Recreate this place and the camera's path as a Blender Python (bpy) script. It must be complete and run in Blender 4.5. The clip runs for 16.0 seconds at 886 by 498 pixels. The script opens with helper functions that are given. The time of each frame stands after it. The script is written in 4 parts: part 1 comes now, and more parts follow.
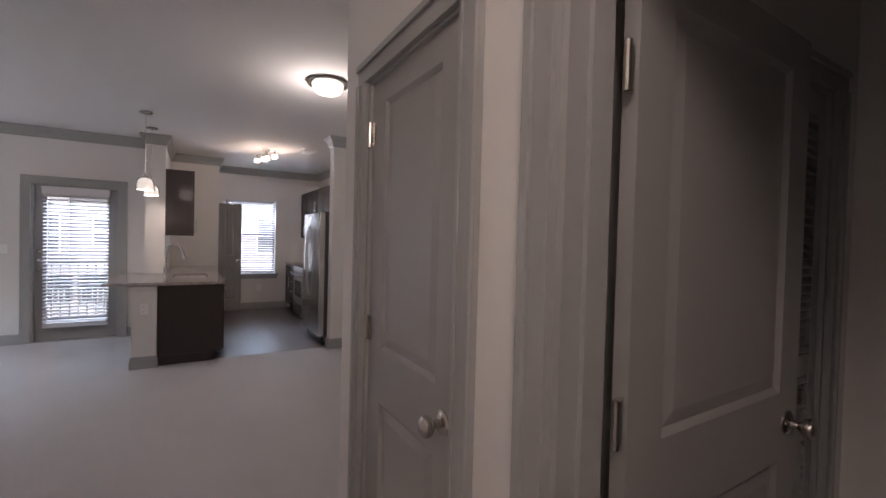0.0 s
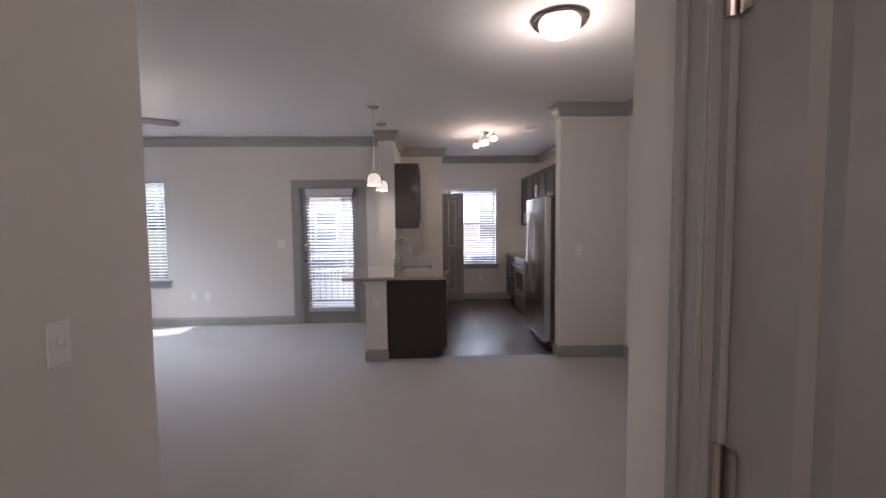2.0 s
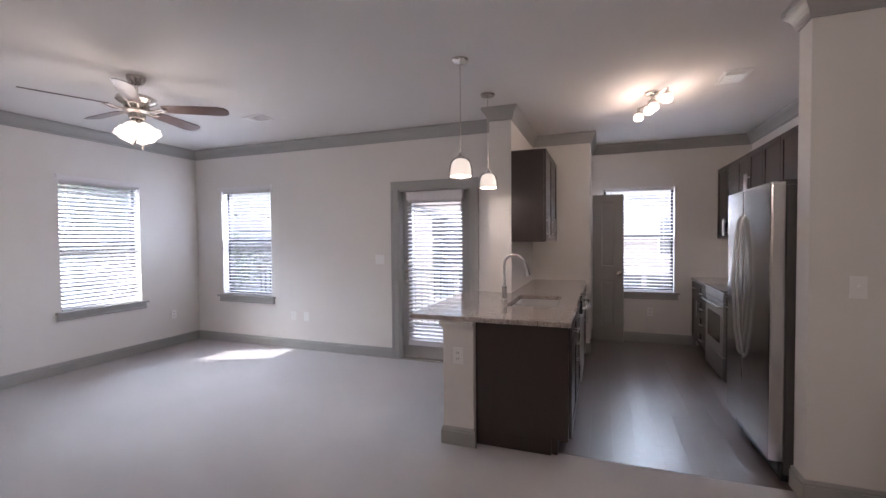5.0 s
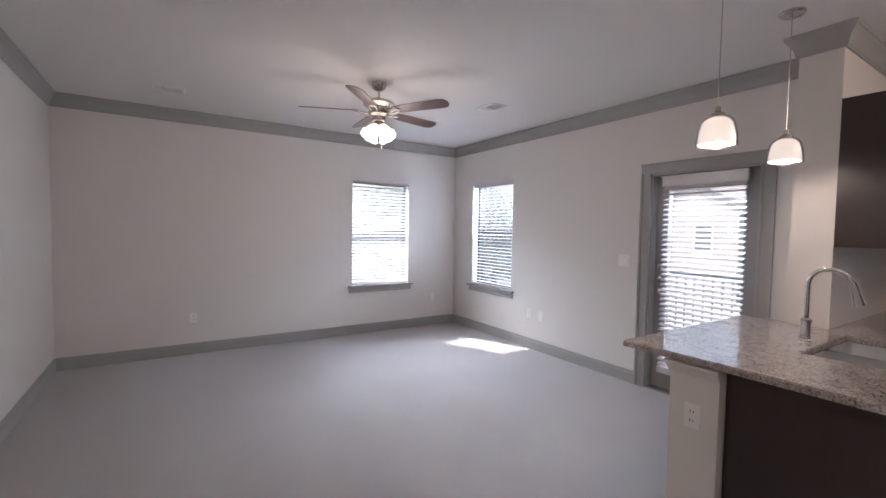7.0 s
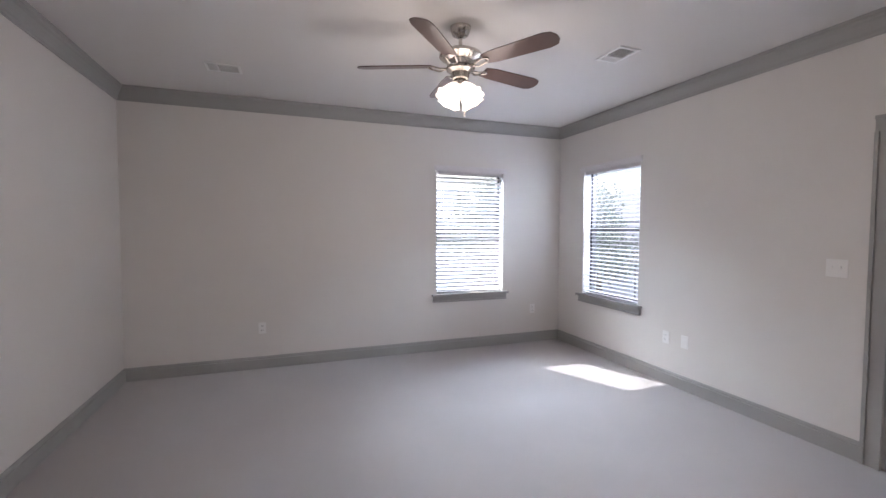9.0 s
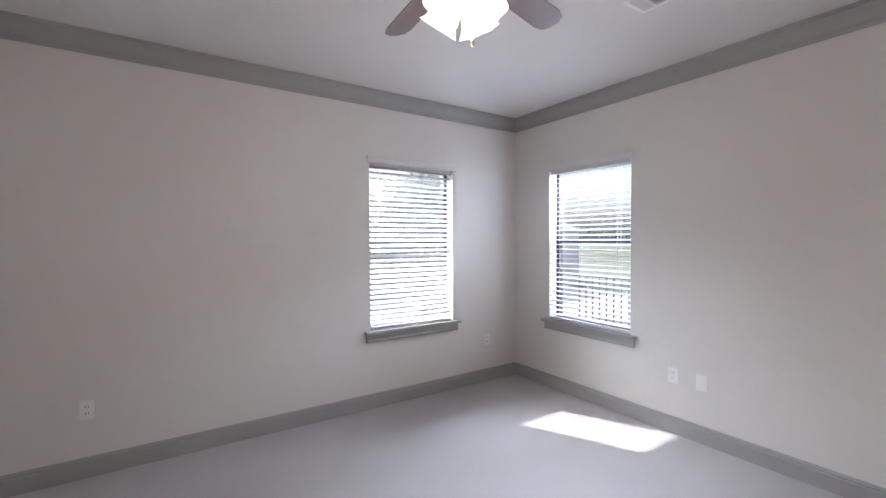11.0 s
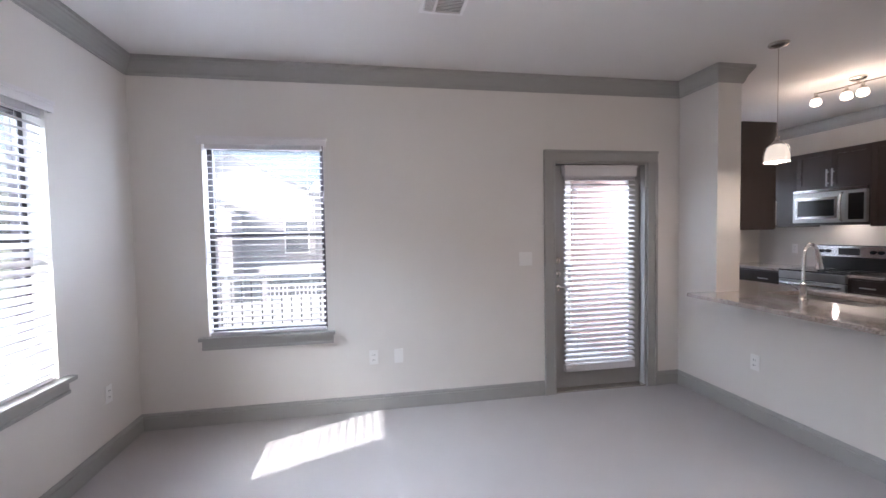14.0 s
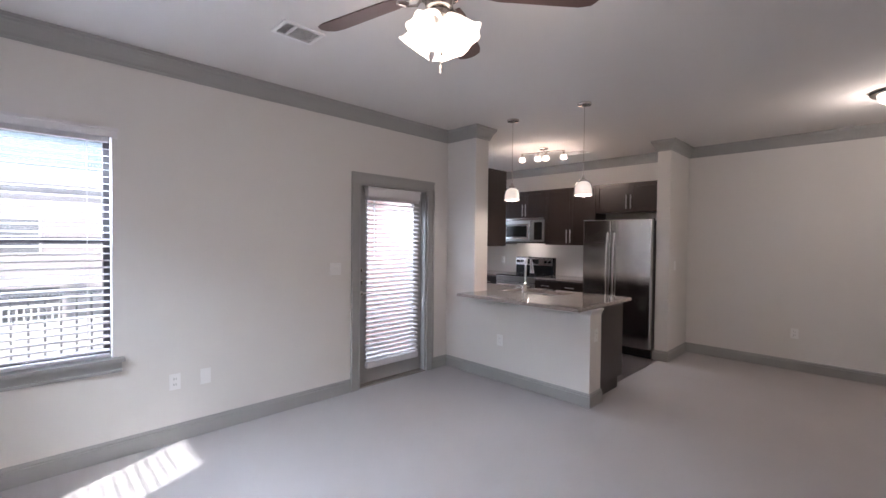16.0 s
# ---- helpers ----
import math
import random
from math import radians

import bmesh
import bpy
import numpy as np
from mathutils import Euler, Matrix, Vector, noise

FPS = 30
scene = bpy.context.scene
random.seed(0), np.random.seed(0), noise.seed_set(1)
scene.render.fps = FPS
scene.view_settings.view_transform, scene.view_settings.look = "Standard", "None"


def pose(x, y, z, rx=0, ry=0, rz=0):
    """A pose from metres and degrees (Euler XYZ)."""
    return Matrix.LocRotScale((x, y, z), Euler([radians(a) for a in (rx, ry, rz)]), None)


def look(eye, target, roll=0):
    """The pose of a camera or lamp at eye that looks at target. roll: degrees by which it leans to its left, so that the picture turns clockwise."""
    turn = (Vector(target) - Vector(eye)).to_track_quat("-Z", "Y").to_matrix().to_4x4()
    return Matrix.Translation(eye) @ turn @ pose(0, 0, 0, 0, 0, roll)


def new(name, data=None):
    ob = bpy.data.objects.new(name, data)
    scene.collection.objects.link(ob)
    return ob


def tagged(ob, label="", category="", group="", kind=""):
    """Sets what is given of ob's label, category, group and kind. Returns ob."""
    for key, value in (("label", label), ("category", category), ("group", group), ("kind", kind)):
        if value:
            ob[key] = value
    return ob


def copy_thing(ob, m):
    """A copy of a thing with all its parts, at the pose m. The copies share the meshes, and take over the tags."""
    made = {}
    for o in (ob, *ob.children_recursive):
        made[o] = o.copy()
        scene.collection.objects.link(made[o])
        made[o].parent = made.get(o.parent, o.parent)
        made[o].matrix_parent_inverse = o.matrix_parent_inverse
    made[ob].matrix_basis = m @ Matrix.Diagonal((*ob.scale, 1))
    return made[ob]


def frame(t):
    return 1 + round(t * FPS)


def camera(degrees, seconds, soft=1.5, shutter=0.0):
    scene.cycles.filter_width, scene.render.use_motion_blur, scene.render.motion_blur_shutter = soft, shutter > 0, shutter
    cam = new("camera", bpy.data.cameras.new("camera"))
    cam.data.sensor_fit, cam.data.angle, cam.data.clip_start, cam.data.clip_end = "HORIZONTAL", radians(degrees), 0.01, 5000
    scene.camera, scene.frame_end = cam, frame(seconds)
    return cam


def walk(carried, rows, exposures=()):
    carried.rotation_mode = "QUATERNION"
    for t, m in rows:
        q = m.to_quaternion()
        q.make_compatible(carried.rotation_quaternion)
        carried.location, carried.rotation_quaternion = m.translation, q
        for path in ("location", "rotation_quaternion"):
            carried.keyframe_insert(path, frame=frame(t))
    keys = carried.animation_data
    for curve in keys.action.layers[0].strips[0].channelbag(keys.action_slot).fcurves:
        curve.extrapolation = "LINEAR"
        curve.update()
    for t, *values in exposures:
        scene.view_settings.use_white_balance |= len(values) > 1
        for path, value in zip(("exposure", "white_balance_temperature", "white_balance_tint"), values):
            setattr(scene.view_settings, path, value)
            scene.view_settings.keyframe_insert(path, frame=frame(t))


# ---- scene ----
cam = camera(92.2, 16.0)
PATH = [
    (0, (0.303, -0.033, 1.443), (1.313, 1.692, 1.403), 1.5),
    (0.5, (0.303, 0.104, 1.472), (1.01, 1.972, 1.379), 1.4),
    (1, (0.336, 0.303, 1.486), (0.782, 2.249, 1.363), 0.7),
    (1.5, (0.375, 0.588, 1.474), (0.609, 2.57, 1.346), -0.3),
    (2, (0.433, 0.88, 1.495), (0.499, 2.875, 1.37), -0.5),
    (2.5, (0.421, 1.219, 1.502), (0.411, 3.216, 1.389), 0.3),
    (3, (0.428, 1.545, 1.496), (0.391, 3.543, 1.419), 0.8),
    (5.5, (0.893, 2.844, 1.459), (-0.069, 4.596, 1.406), -0.1),
    (6, (0.933, 3.046, 1.457), (-0.295, 4.623, 1.385), 0.7),
    (6.5, (0.903, 3.208, 1.477), (-0.556, 4.572, 1.383), 1.0),
    (7, (0.86, 3.392, 1.483), (-0.818, 4.477, 1.39), 1.0),
    (7.5, (0.763, 3.557, 1.455), (-1.053, 4.391, 1.369), 0.5),
    (8, (0.555, 3.704, 1.448), (-1.326, 4.378, 1.352), 0.2),
    (10.5, (-1.019, 3.994, 1.432), (-2.847, 4.805, 1.406), -0.1),
    (11, (-1.35, 4.008, 1.47), (-3.011, 5.121, 1.424), -0.2),
    (11.5, (-1.682, 3.924, 1.447), (-3.078, 5.356, 1.405), 1.0),
    (12, (-1.913, 3.937, 1.426), (-3.037, 5.591, 1.393), 1.2),
    (12.5, (-2.182, 3.917, 1.417), (-2.993, 5.745, 1.373), 1.1),
    (13, (-2.497, 3.826, 1.418), (-2.926, 5.779, 1.365), 0.8),
    (13.5, (-2.813, 3.749, 1.434), (-2.832, 5.748, 1.37), -0.1),
    (14, (-3.075, 3.757, 1.454), (-2.723, 5.724, 1.368), -1.0),
    (14.5, (-3.304, 3.757, 1.474), (-2.623, 5.635, 1.378), -0.6),
    (15, (-3.508, 3.733, 1.474), (-2.529, 5.475, 1.396), 0.1),
    (15.5, (-3.686, 3.717, 1.479), (-2.472, 5.305, 1.42), 0.6),
    (16, (-3.833, 3.7, 1.48), (-2.422, 5.117, 1.438), 0.6),
]
walk(cam, [(t, look(eye, target, roll)) for t, eye, target, roll in PATH],
     [(0, 1.68, 5800, 12), (1, 1.60, 5800, 12), (3, 1.80, 5950, 14), (8, 1.80, 5950, 12), (11, 1.83, 5980, 10), (16, 1.85, 5950, 12)])

# ---- world and light ----
SUN_EL, SUN_AZ = radians(34.0), radians(245.3)
world = bpy.data.worlds.new("world")
scene.world = world
world.use_nodes = True
wn = world.node_tree.nodes
sky = wn.new("ShaderNodeTexSky")
sky.sky_type, sky.sun_disc, sky.sun_elevation, sky.sun_rotation = "NISHITA", False, SUN_EL, SUN_AZ
sky.dust_density, sky.ozone_density = 7.0, 0.6
world.node_tree.links.new(sky.outputs[0], wn["Background"].inputs[0])
wn["Background"].inputs[1].default_value = 0.085
sun = new("sun", bpy.data.lights.new("sun", "SUN"))
sun.data.energy, sun.data.angle, sun.data.color = 3.3, radians(0.5), (1.0, 0.94, 0.86)
sun.matrix_world = look((-9.08 * 0.829, -4.18 * 0.829, 5.59), (0, 0, 0))


def lamp(name, loc, power, size=0.05, colour=(1.0, 0.82, 0.68)):
    """A bulb as a small point lamp."""
    ob = new(name, bpy.data.lights.new(name, "POINT"))
    ob.data.energy, ob.data.shadow_soft_size, ob.data.color = power, size, colour
    ob.location = loc
    return ob


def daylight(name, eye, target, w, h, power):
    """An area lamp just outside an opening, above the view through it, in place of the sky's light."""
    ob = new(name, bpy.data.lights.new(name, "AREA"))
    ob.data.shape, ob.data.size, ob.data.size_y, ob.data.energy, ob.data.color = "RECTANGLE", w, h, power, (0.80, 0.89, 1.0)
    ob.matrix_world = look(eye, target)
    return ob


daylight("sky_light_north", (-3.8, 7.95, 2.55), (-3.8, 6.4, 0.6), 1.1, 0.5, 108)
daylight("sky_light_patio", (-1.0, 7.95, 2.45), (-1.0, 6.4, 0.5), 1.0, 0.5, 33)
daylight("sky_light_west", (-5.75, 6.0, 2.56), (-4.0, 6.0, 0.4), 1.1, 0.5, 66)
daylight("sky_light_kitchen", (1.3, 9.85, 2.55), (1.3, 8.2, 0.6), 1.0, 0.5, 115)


# ---- materials ----
def material(name, colour, rough=0.6, metal=0.0, vary=0.06, scale=3.0, grain=60.0, bump=0.0, spec=0.5, colour2=None, stretch=(1, 1, 1), emit=0.0, coat=0.0, per=0.0):
    """Principled surface whose colour drifts at a broad and a fine scale, with a fine relief."""
    m = bpy.data.materials.new(name)
    m.use_nodes = True
    n, l = m.node_tree.nodes, m.node_tree.links
    b = n["Principled BSDF"]
    tc, mp = n.new("ShaderNodeTexCoord"), n.new("ShaderNodeMapping")
    mp.inputs["Scale"].default_value = stretch
    l.new(tc.outputs["Object"], mp.inputs[0])
    big, fine = n.new("ShaderNodeTexNoise"), n.new("ShaderNodeTexNoise")
    big.inputs["Scale"].default_value, fine.inputs["Scale"].default_value = scale, grain
    big.inputs["Detail"].default_value, fine.inputs["Detail"].default_value = 4, 3
    l.new(mp.outputs[0], big.inputs[0])
    l.new(mp.outputs[0], fine.inputs[0])
    mix = n.new("ShaderNodeMix")
    mix.data_type = "RGBA"
    c2 = colour2 or tuple(c * (1 - 2.2 * vary) for c in colour)
    mix.inputs["A"].default_value, mix.inputs["B"].default_value = (*colour, 1), (*c2, 1)
    add = n.new("ShaderNodeMath")
    add.operation = "MULTIPLY_ADD"
    l.new(fine.outputs["Fac"], add.inputs[0])
    add.inputs[1].default_value = 0.5
    half = n.new("ShaderNodeMath")
    half.operation = "MULTIPLY"
    l.new(big.outputs["Fac"], half.inputs[0])
    half.inputs[1].default_value = 0.5
    l.new(half.outputs[0], add.inputs[2])
    out = add.outputs[0]
    if per:
        info, extra = n.new("ShaderNodeObjectInfo"), n.new("ShaderNodeMath")
        extra.operation = "MULTIPLY_ADD"
        l.new(info.outputs["Random"], extra.inputs[0])
        extra.inputs[1].default_value = per
        l.new(out, extra.inputs[2])
        out = extra.outputs[0]
    l.new(out, mix.inputs["Factor"])
    l.new(mix.outputs["Result"], b.inputs["Base Color"])
    b.inputs["Roughness"].default_value, b.inputs["Metallic"].default_value = rough, metal
    b.inputs["Specular IOR Level"].default_value, b.inputs["Coat Weight"].default_value = spec, coat
    if bump:
        bp = n.new("ShaderNodeBump")
        bp.inputs["Strength"].default_value, bp.inputs["Distance"].default_value = min(bump, 1), 0.004
        l.new(fine.outputs["Fac"], bp.inputs["Height"])
        l.new(bp.outputs[0], b.inputs["Normal"])
    if emit:
        b.inputs["Emission Color"].default_value, b.inputs["Emission Strength"].default_value = (1.0, 0.84, 0.68, 1), emit
    return m


def granite():
    m = material("granite", (0.5, 0.45, 0.4), 0.09, scale=6, grain=90, coat=0.5)
    n, l = m.node_tree.nodes, m.node_tree.links
    tc, v, r, mx = n.new("ShaderNodeTexCoord"), n.new("ShaderNodeTexVoronoi"), n.new("ShaderNodeValToRGB"), n.new("ShaderNodeTexNoise")
    v.inputs["Scale"].default_value, mx.inputs["Scale"].default_value, mx.inputs["Detail"].default_value = 170, 22, 6
    warp = n.new("ShaderNodeMix")
    warp.data_type = "RGBA"
    warp.inputs["Factor"].default_value = 0.5
    l.new(tc.outputs["Object"], v.inputs[0])
    l.new(tc.outputs["Object"], mx.inputs[0])
    l.new(v.outputs["Color"], warp.inputs["A"])
    l.new(mx.outputs["Color"], warp.inputs["B"])
    e = r.color_ramp.elements
    e[0].position, e[0].color = 0.26, (0.13, 0.112, 0.105, 1)
    e[1].position, e[1].color = 0.72, (0.50, 0.455, 0.43, 1)
    for p, c in ((0.37, (0.25, 0.215, 0.2, 1)), (0.46, (0.33, 0.285, 0.265, 1)), (0.58, (0.42, 0.37, 0.35, 1))):
        k = e.new(p)
        k.color = c
    l.new(warp.outputs["Result"], r.inputs[0])
    l.new(r.outputs[0], n["Principled BSDF"].inputs["Base Color"])
    return m


def veiled(name, colour, share):
    """Thin white vinyl that lets part of the light through."""
    m = material(name, colour, 0.45, vary=0.02)
    n, l = m.node_tree.nodes, m.node_tree.links
    t, mix = n.new("ShaderNodeBsdfTranslucent"), n.new("ShaderNodeMixShader")
    t.inputs[0].default_value, mix.inputs[0].default_value = (*colour, 1), share
    l.new(n["Principled BSDF"].outputs[0], mix.inputs[1])
    l.new(t.outputs[0], mix.inputs[2])
    l.new(mix.outputs[0], n["Material Output"].inputs[0])
    return m


def glass(name, rough=0.0, colour=(1, 1, 1), veil=0.0):
    m = bpy.data.materials.new(name)
    m.use_nodes = True
    b = m.node_tree.nodes["Principled BSDF"]
    b.inputs["Base Color"].default_value, b.inputs["Roughness"].default_value = (*colour, 1), rough
    b.inputs["Transmission Weight"].default_value, b.inputs["IOR"].default_value = 1.0, 1.45
    if veil:  # a pale translucent share: veiling glare over the view, put into the glass
        n, l = m.node_tree.nodes, m.node_tree.links
        t, mix = n.new("ShaderNodeBsdfTranslucent"), n.new("ShaderNodeMixShader")
        t.inputs[0].default_value, mix.inputs[0].default_value = (0.8, 0.8, 0.8, 1), veil
        l.new(b.outputs[0], mix.inputs[1])
        l.new(t.outputs[0], mix.inputs[2])
        l.new(mix.outputs[0], n["Material Output"].inputs[0])
    return m


WALL = material("wall_paint", (0.715, 0.69, 0.665), 0.7, vary=0.02, scale=0.8, grain=180, bump=0.12, spec=0.3)
CEIL = material("ceiling_paint", (0.735, 0.715, 0.70), 0.85, vary=0.02, scale=0.7, grain=120, bump=0.4, spec=0.2)
TRIM = material("trim_paint", (0.35, 0.346, 0.338), 0.38, vary=0.03, scale=1.2, grain=90, bump=0.05)
DOORP = material("door_paint", (0.32, 0.31, 0.30), 0.36, vary=0.04, scale=1.5, grain=70, bump=0.08)
CARPET = material("carpet_pile", (0.50, 0.478, 0.478), 0.95, vary=0.10, scale=1.6, grain=260, bump=1.0, spec=0.1)
tuft = CARPET.node_tree
knobs, bump2, first = tuft.nodes.new("ShaderNodeTexNoise"), tuft.nodes.new("ShaderNodeBump"), tuft.nodes["Bump"]
knobs.inputs["Scale"].default_value, knobs.inputs["Detail"].default_value = 14, 8
bump2.inputs["Strength"].default_value, bump2.inputs["Distance"].default_value = 0.5, 0.010
tuft.links.new(tuft.nodes["Mapping"].outputs[0], knobs.inputs[0])
tuft.links.new(knobs.outputs["Fac"], bump2.inputs["Height"])
tuft.links.new(first.outputs[0], bump2.inputs["Normal"])
tuft.links.new(bump2.outputs[0], tuft.nodes["Principled BSDF"].inputs["Normal"])
PLANK = material("vinyl_plank", (0.15, 0.128, 0.125), 0.28, vary=0.25, scale=2.5, grain=22, bump=0.15, stretch=(6, 0.6, 1), colour2=(0.11, 0.092, 0.088), per=0.3)
CAB = material("espresso_wood", (0.043, 0.029, 0.026), 0.32, vary=0.2, scale=3, grain=30, bump=0.06, stretch=(5, 5, 0.5), coat=0.08)
STEEL = material("stainless_steel", (0.64, 0.63, 0.625), 0.16, 1.0, vary=0.03, scale=2, grain=200, stretch=(1, 1, 0.02))
HANDLE = material("satin_steel_handle", (0.62, 0.61, 0.60), 0.34, 1.0, vary=0.02)
NICKEL = material("brushed_nickel", (0.60, 0.56, 0.52), 0.25, 1.0, vary=0.03)
CHROME = material("polished_chrome", (0.66, 0.66, 0.66), 0.07, 1.0, vary=0.01)
BLACK = material("black_enamel", (0.02, 0.02, 0.022), 0.12, vary=0.1)
DARKGREY = material("dark_grey_panel", (0.07, 0.065, 0.062), 0.4, vary=0.08)
PLASTIC = material("white_plastic", (0.82, 0.81, 0.80), 0.35, vary=0.02)
SLAT = veiled("blind_slat_white", (0.66, 0.635, 0.645), 0.28)
RAILING = material("dark_railing_paint", (0.07, 0.066, 0.068), 0.5, vary=0.05)
BRONZE = material("bronze_window_frame", (0.055, 0.048, 0.055), 0.4, vary=0.1)
GRANITE = granite()
PANE = glass("window_glass", veil=0.009)
CLEAR = glass("clear_glass")
GLOW = material("lit_opal_glass", (0.9, 0.86, 0.8), 0.3, vary=0.02, emit=0.8)
GLOW_SOFT = material("lit_pendant_glass", (0.85, 0.76, 0.69), 0.3, vary=0.02, emit=0.2)
GLOW_FAN = material("lit_fan_glass", (0.86, 0.80, 0.76), 0.3, vary=0.02, emit=0.5)
VALANCE = material("white_valance", (0.72, 0.70, 0.71), 0.45, vary=0.02)
SATIN = material("satin_stainless", (0.55, 0.545, 0.54), 0.3, 1.0, vary=0.03, scale=2, grain=200, stretch=(1, 1, 0.02))
BLADE = material("reddish_blade_veneer", (0.13, 0.085, 0.076), 0.3, vary=0.15, grain=30, stretch=(0.6, 6, 1))
SIDING = material("white_siding", (0.37, 0.345, 0.35), 0.7, vary=0.05)
ROOFING_AND_SHADE = material("grey_shingles_and_porch_shade", (0.20, 0.19, 0.19), 0.9, vary=0.15, grain=20)
BRICKS = material("red_brick", (0.43, 0.28, 0.25), 0.85, vary=0.15, grain=40)
CONCRETE = material("pale_concrete", (0.34, 0.33, 0.325), 0.8, vary=0.08)
GRASS = material("lawn_green", (0.105, 0.12, 0.07), 0.9, vary=0.2, scale=0.3)
LEAF = veiled("leaf_green", (0.20, 0.22, 0.17), 0.4)
BARK = material("tree_bark", (0.12, 0.09, 0.07), 0.9, vary=0.2, grain=25)


# ---- mesh helpers ----
def link_mesh(name, bm, mats, parent=None, smooth=False):
    me = bpy.data.meshes.new(name)
    bmesh.ops.recalc_face_normals(bm, faces=bm.faces)
    bm.to_mesh(me)
    bm.free()
    for m in mats if isinstance(mats, (list, tuple)) else (mats,):
        me.materials.append(m)
    if smooth:
        me.polygons.foreach_set("use_smooth", [True] * len(me.polygons))
        me.set_sharp_from_angle(angle=radians(40))
    ob = new(name, me)
    ob.parent = parent
    return ob


def part(name, bm, mat, parent, label="", smooth=False):
    return tagged(link_mesh(name, bm, mat, parent, smooth), label)


def thing(name, loc, label, category, group="", rz=0.0):
    ob = new(name)
    ob.matrix_basis = pose(*loc, 0, 0, rz)
    ob.empty_display_size = 0.1
    return tagged(ob, label, category, group)


def box(bm, x0, x1, y0, y1, z0, z1, bevel=0.0):
    r = bmesh.ops.create_cube(bm, size=1)
    m = Matrix.Translation(((x0 + x1) / 2, (y0 + y1) / 2, (z0 + z1) / 2)) @ Matrix.Diagonal((abs(x1 - x0), abs(y1 - y0), abs(z1 - z0), 1))
    bmesh.ops.transform(bm, matrix=m, verts=r["verts"])
    if bevel:
        edges = list({e for v in r["verts"] for e in v.link_edges})
        bmesh.ops.bevel(bm, geom=edges, offset=bevel, segments=2, affect="EDGES", profile=0.6)
    return bm


def boxes(*rows, bevel=0.0):
    bm = bmesh.new()
    for row in rows:
        box(bm, *row, bevel=bevel)
    return bm


def lathe(bm, profile, centre=(0, 0, 0), turn=Matrix.Identity(4), seg=24):
    """Turns (radius, height) pairs round the z axis."""
    rings = []
    base = Matrix.Translation(centre) @ turn
    for r, z in profile:
        rings.append([bm.verts.new(base @ Vector((max(r, 1e-4) * math.cos(2 * math.pi * i / seg), max(r, 1e-4) * math.sin(2 * math.pi * i / seg), z))) for i in range(seg)])
    for a, b in zip(rings, rings[1:]):
        for i in range(seg):
            bm.faces.new((a[i], a[(i + 1) % seg], b[(i + 1) % seg], b[i]))
    return bm


def tube(bm, points, radius, seg=10):
    """A round bar along a line of points, with closed ends."""
    pts = [Vector(p) for p in points]
    rings, side = [], None
    for i, p in enumerate(pts):
        d = (pts[min(i + 1, len(pts) - 1)] - pts[max(i - 1, 0)]).normalized()
        if side is None:
            side = d.orthogonal().normalized()
        side = (side - d * side.dot(d)).normalized()
        up = d.cross(side)
        r = radius[i] if isinstance(radius, (list, tuple)) else radius
        rings.append([bm.verts.new(p + r * (math.cos(2 * math.pi * k / seg) * side + math.sin(2 * math.pi * k / seg) * up)) for k in range(seg)])
    for a, b in zip(rings, rings[1:]):
        for k in range(seg):
            bm.faces.new((a[k], a[(k + 1) % seg], b[(k + 1) % seg], b[k]))
    bm.faces.new(rings[0])
    bm.faces.new(rings[-1])
    return bm


def wall(name, axis, a0, a1, u0, u1, z0, z1, holes=(), mat=None):
    """A wall between a0 and a1 across axis, from u0 to u1 along the other, with rectangular openings (u0, u1, z0, z1)."""
    us = sorted({u0, u1, *[h[0] for h in holes], *[h[1] for h in holes]})
    zs = sorted({z0, z1, *[h[2] for h in holes], *[h[3] for h in holes]})
    solid = {(i, j) for i in range(len(us) - 1) for j in range(len(zs) - 1)
             if not any(h[0] <= us[i] and us[i + 1] <= h[1] and h[2] <= zs[j] and zs[j + 1] <= h[3] for h in holes)}
    bm = bmesh.new()
    seen = {}

    def vert(a, u, z):
        p = (a, u, z) if axis == "x" else (u, a, z)
        if p not in seen:
            seen[p] = bm.verts.new(p)
        return seen[p]

    for i, j in solid:
        ua, ub, za, zb = us[i], us[i + 1], zs[j], zs[j + 1]
        for a in (a0, a1):
            bm.faces.new([vert(a, ua, za), vert(a, ub, za), vert(a, ub, zb), vert(a, ua, zb)])
        for di, dj, (p, q) in ((-1, 0, ((ua, za), (ua, zb))), (1, 0, ((ub, za), (ub, zb))), (0, -1, ((ua, za), (ub, za))), (0, 1, ((ua, zb), (ub, zb)))):
            if (i + di, j + dj) not in solid:
                bm.faces.new([vert(a0, *p), vert(a0, *q), vert(a1, *q), vert(a1, *p)])
    return tagged(link_mesh(name, bm, mat or WALL), "", "", "", "structure")


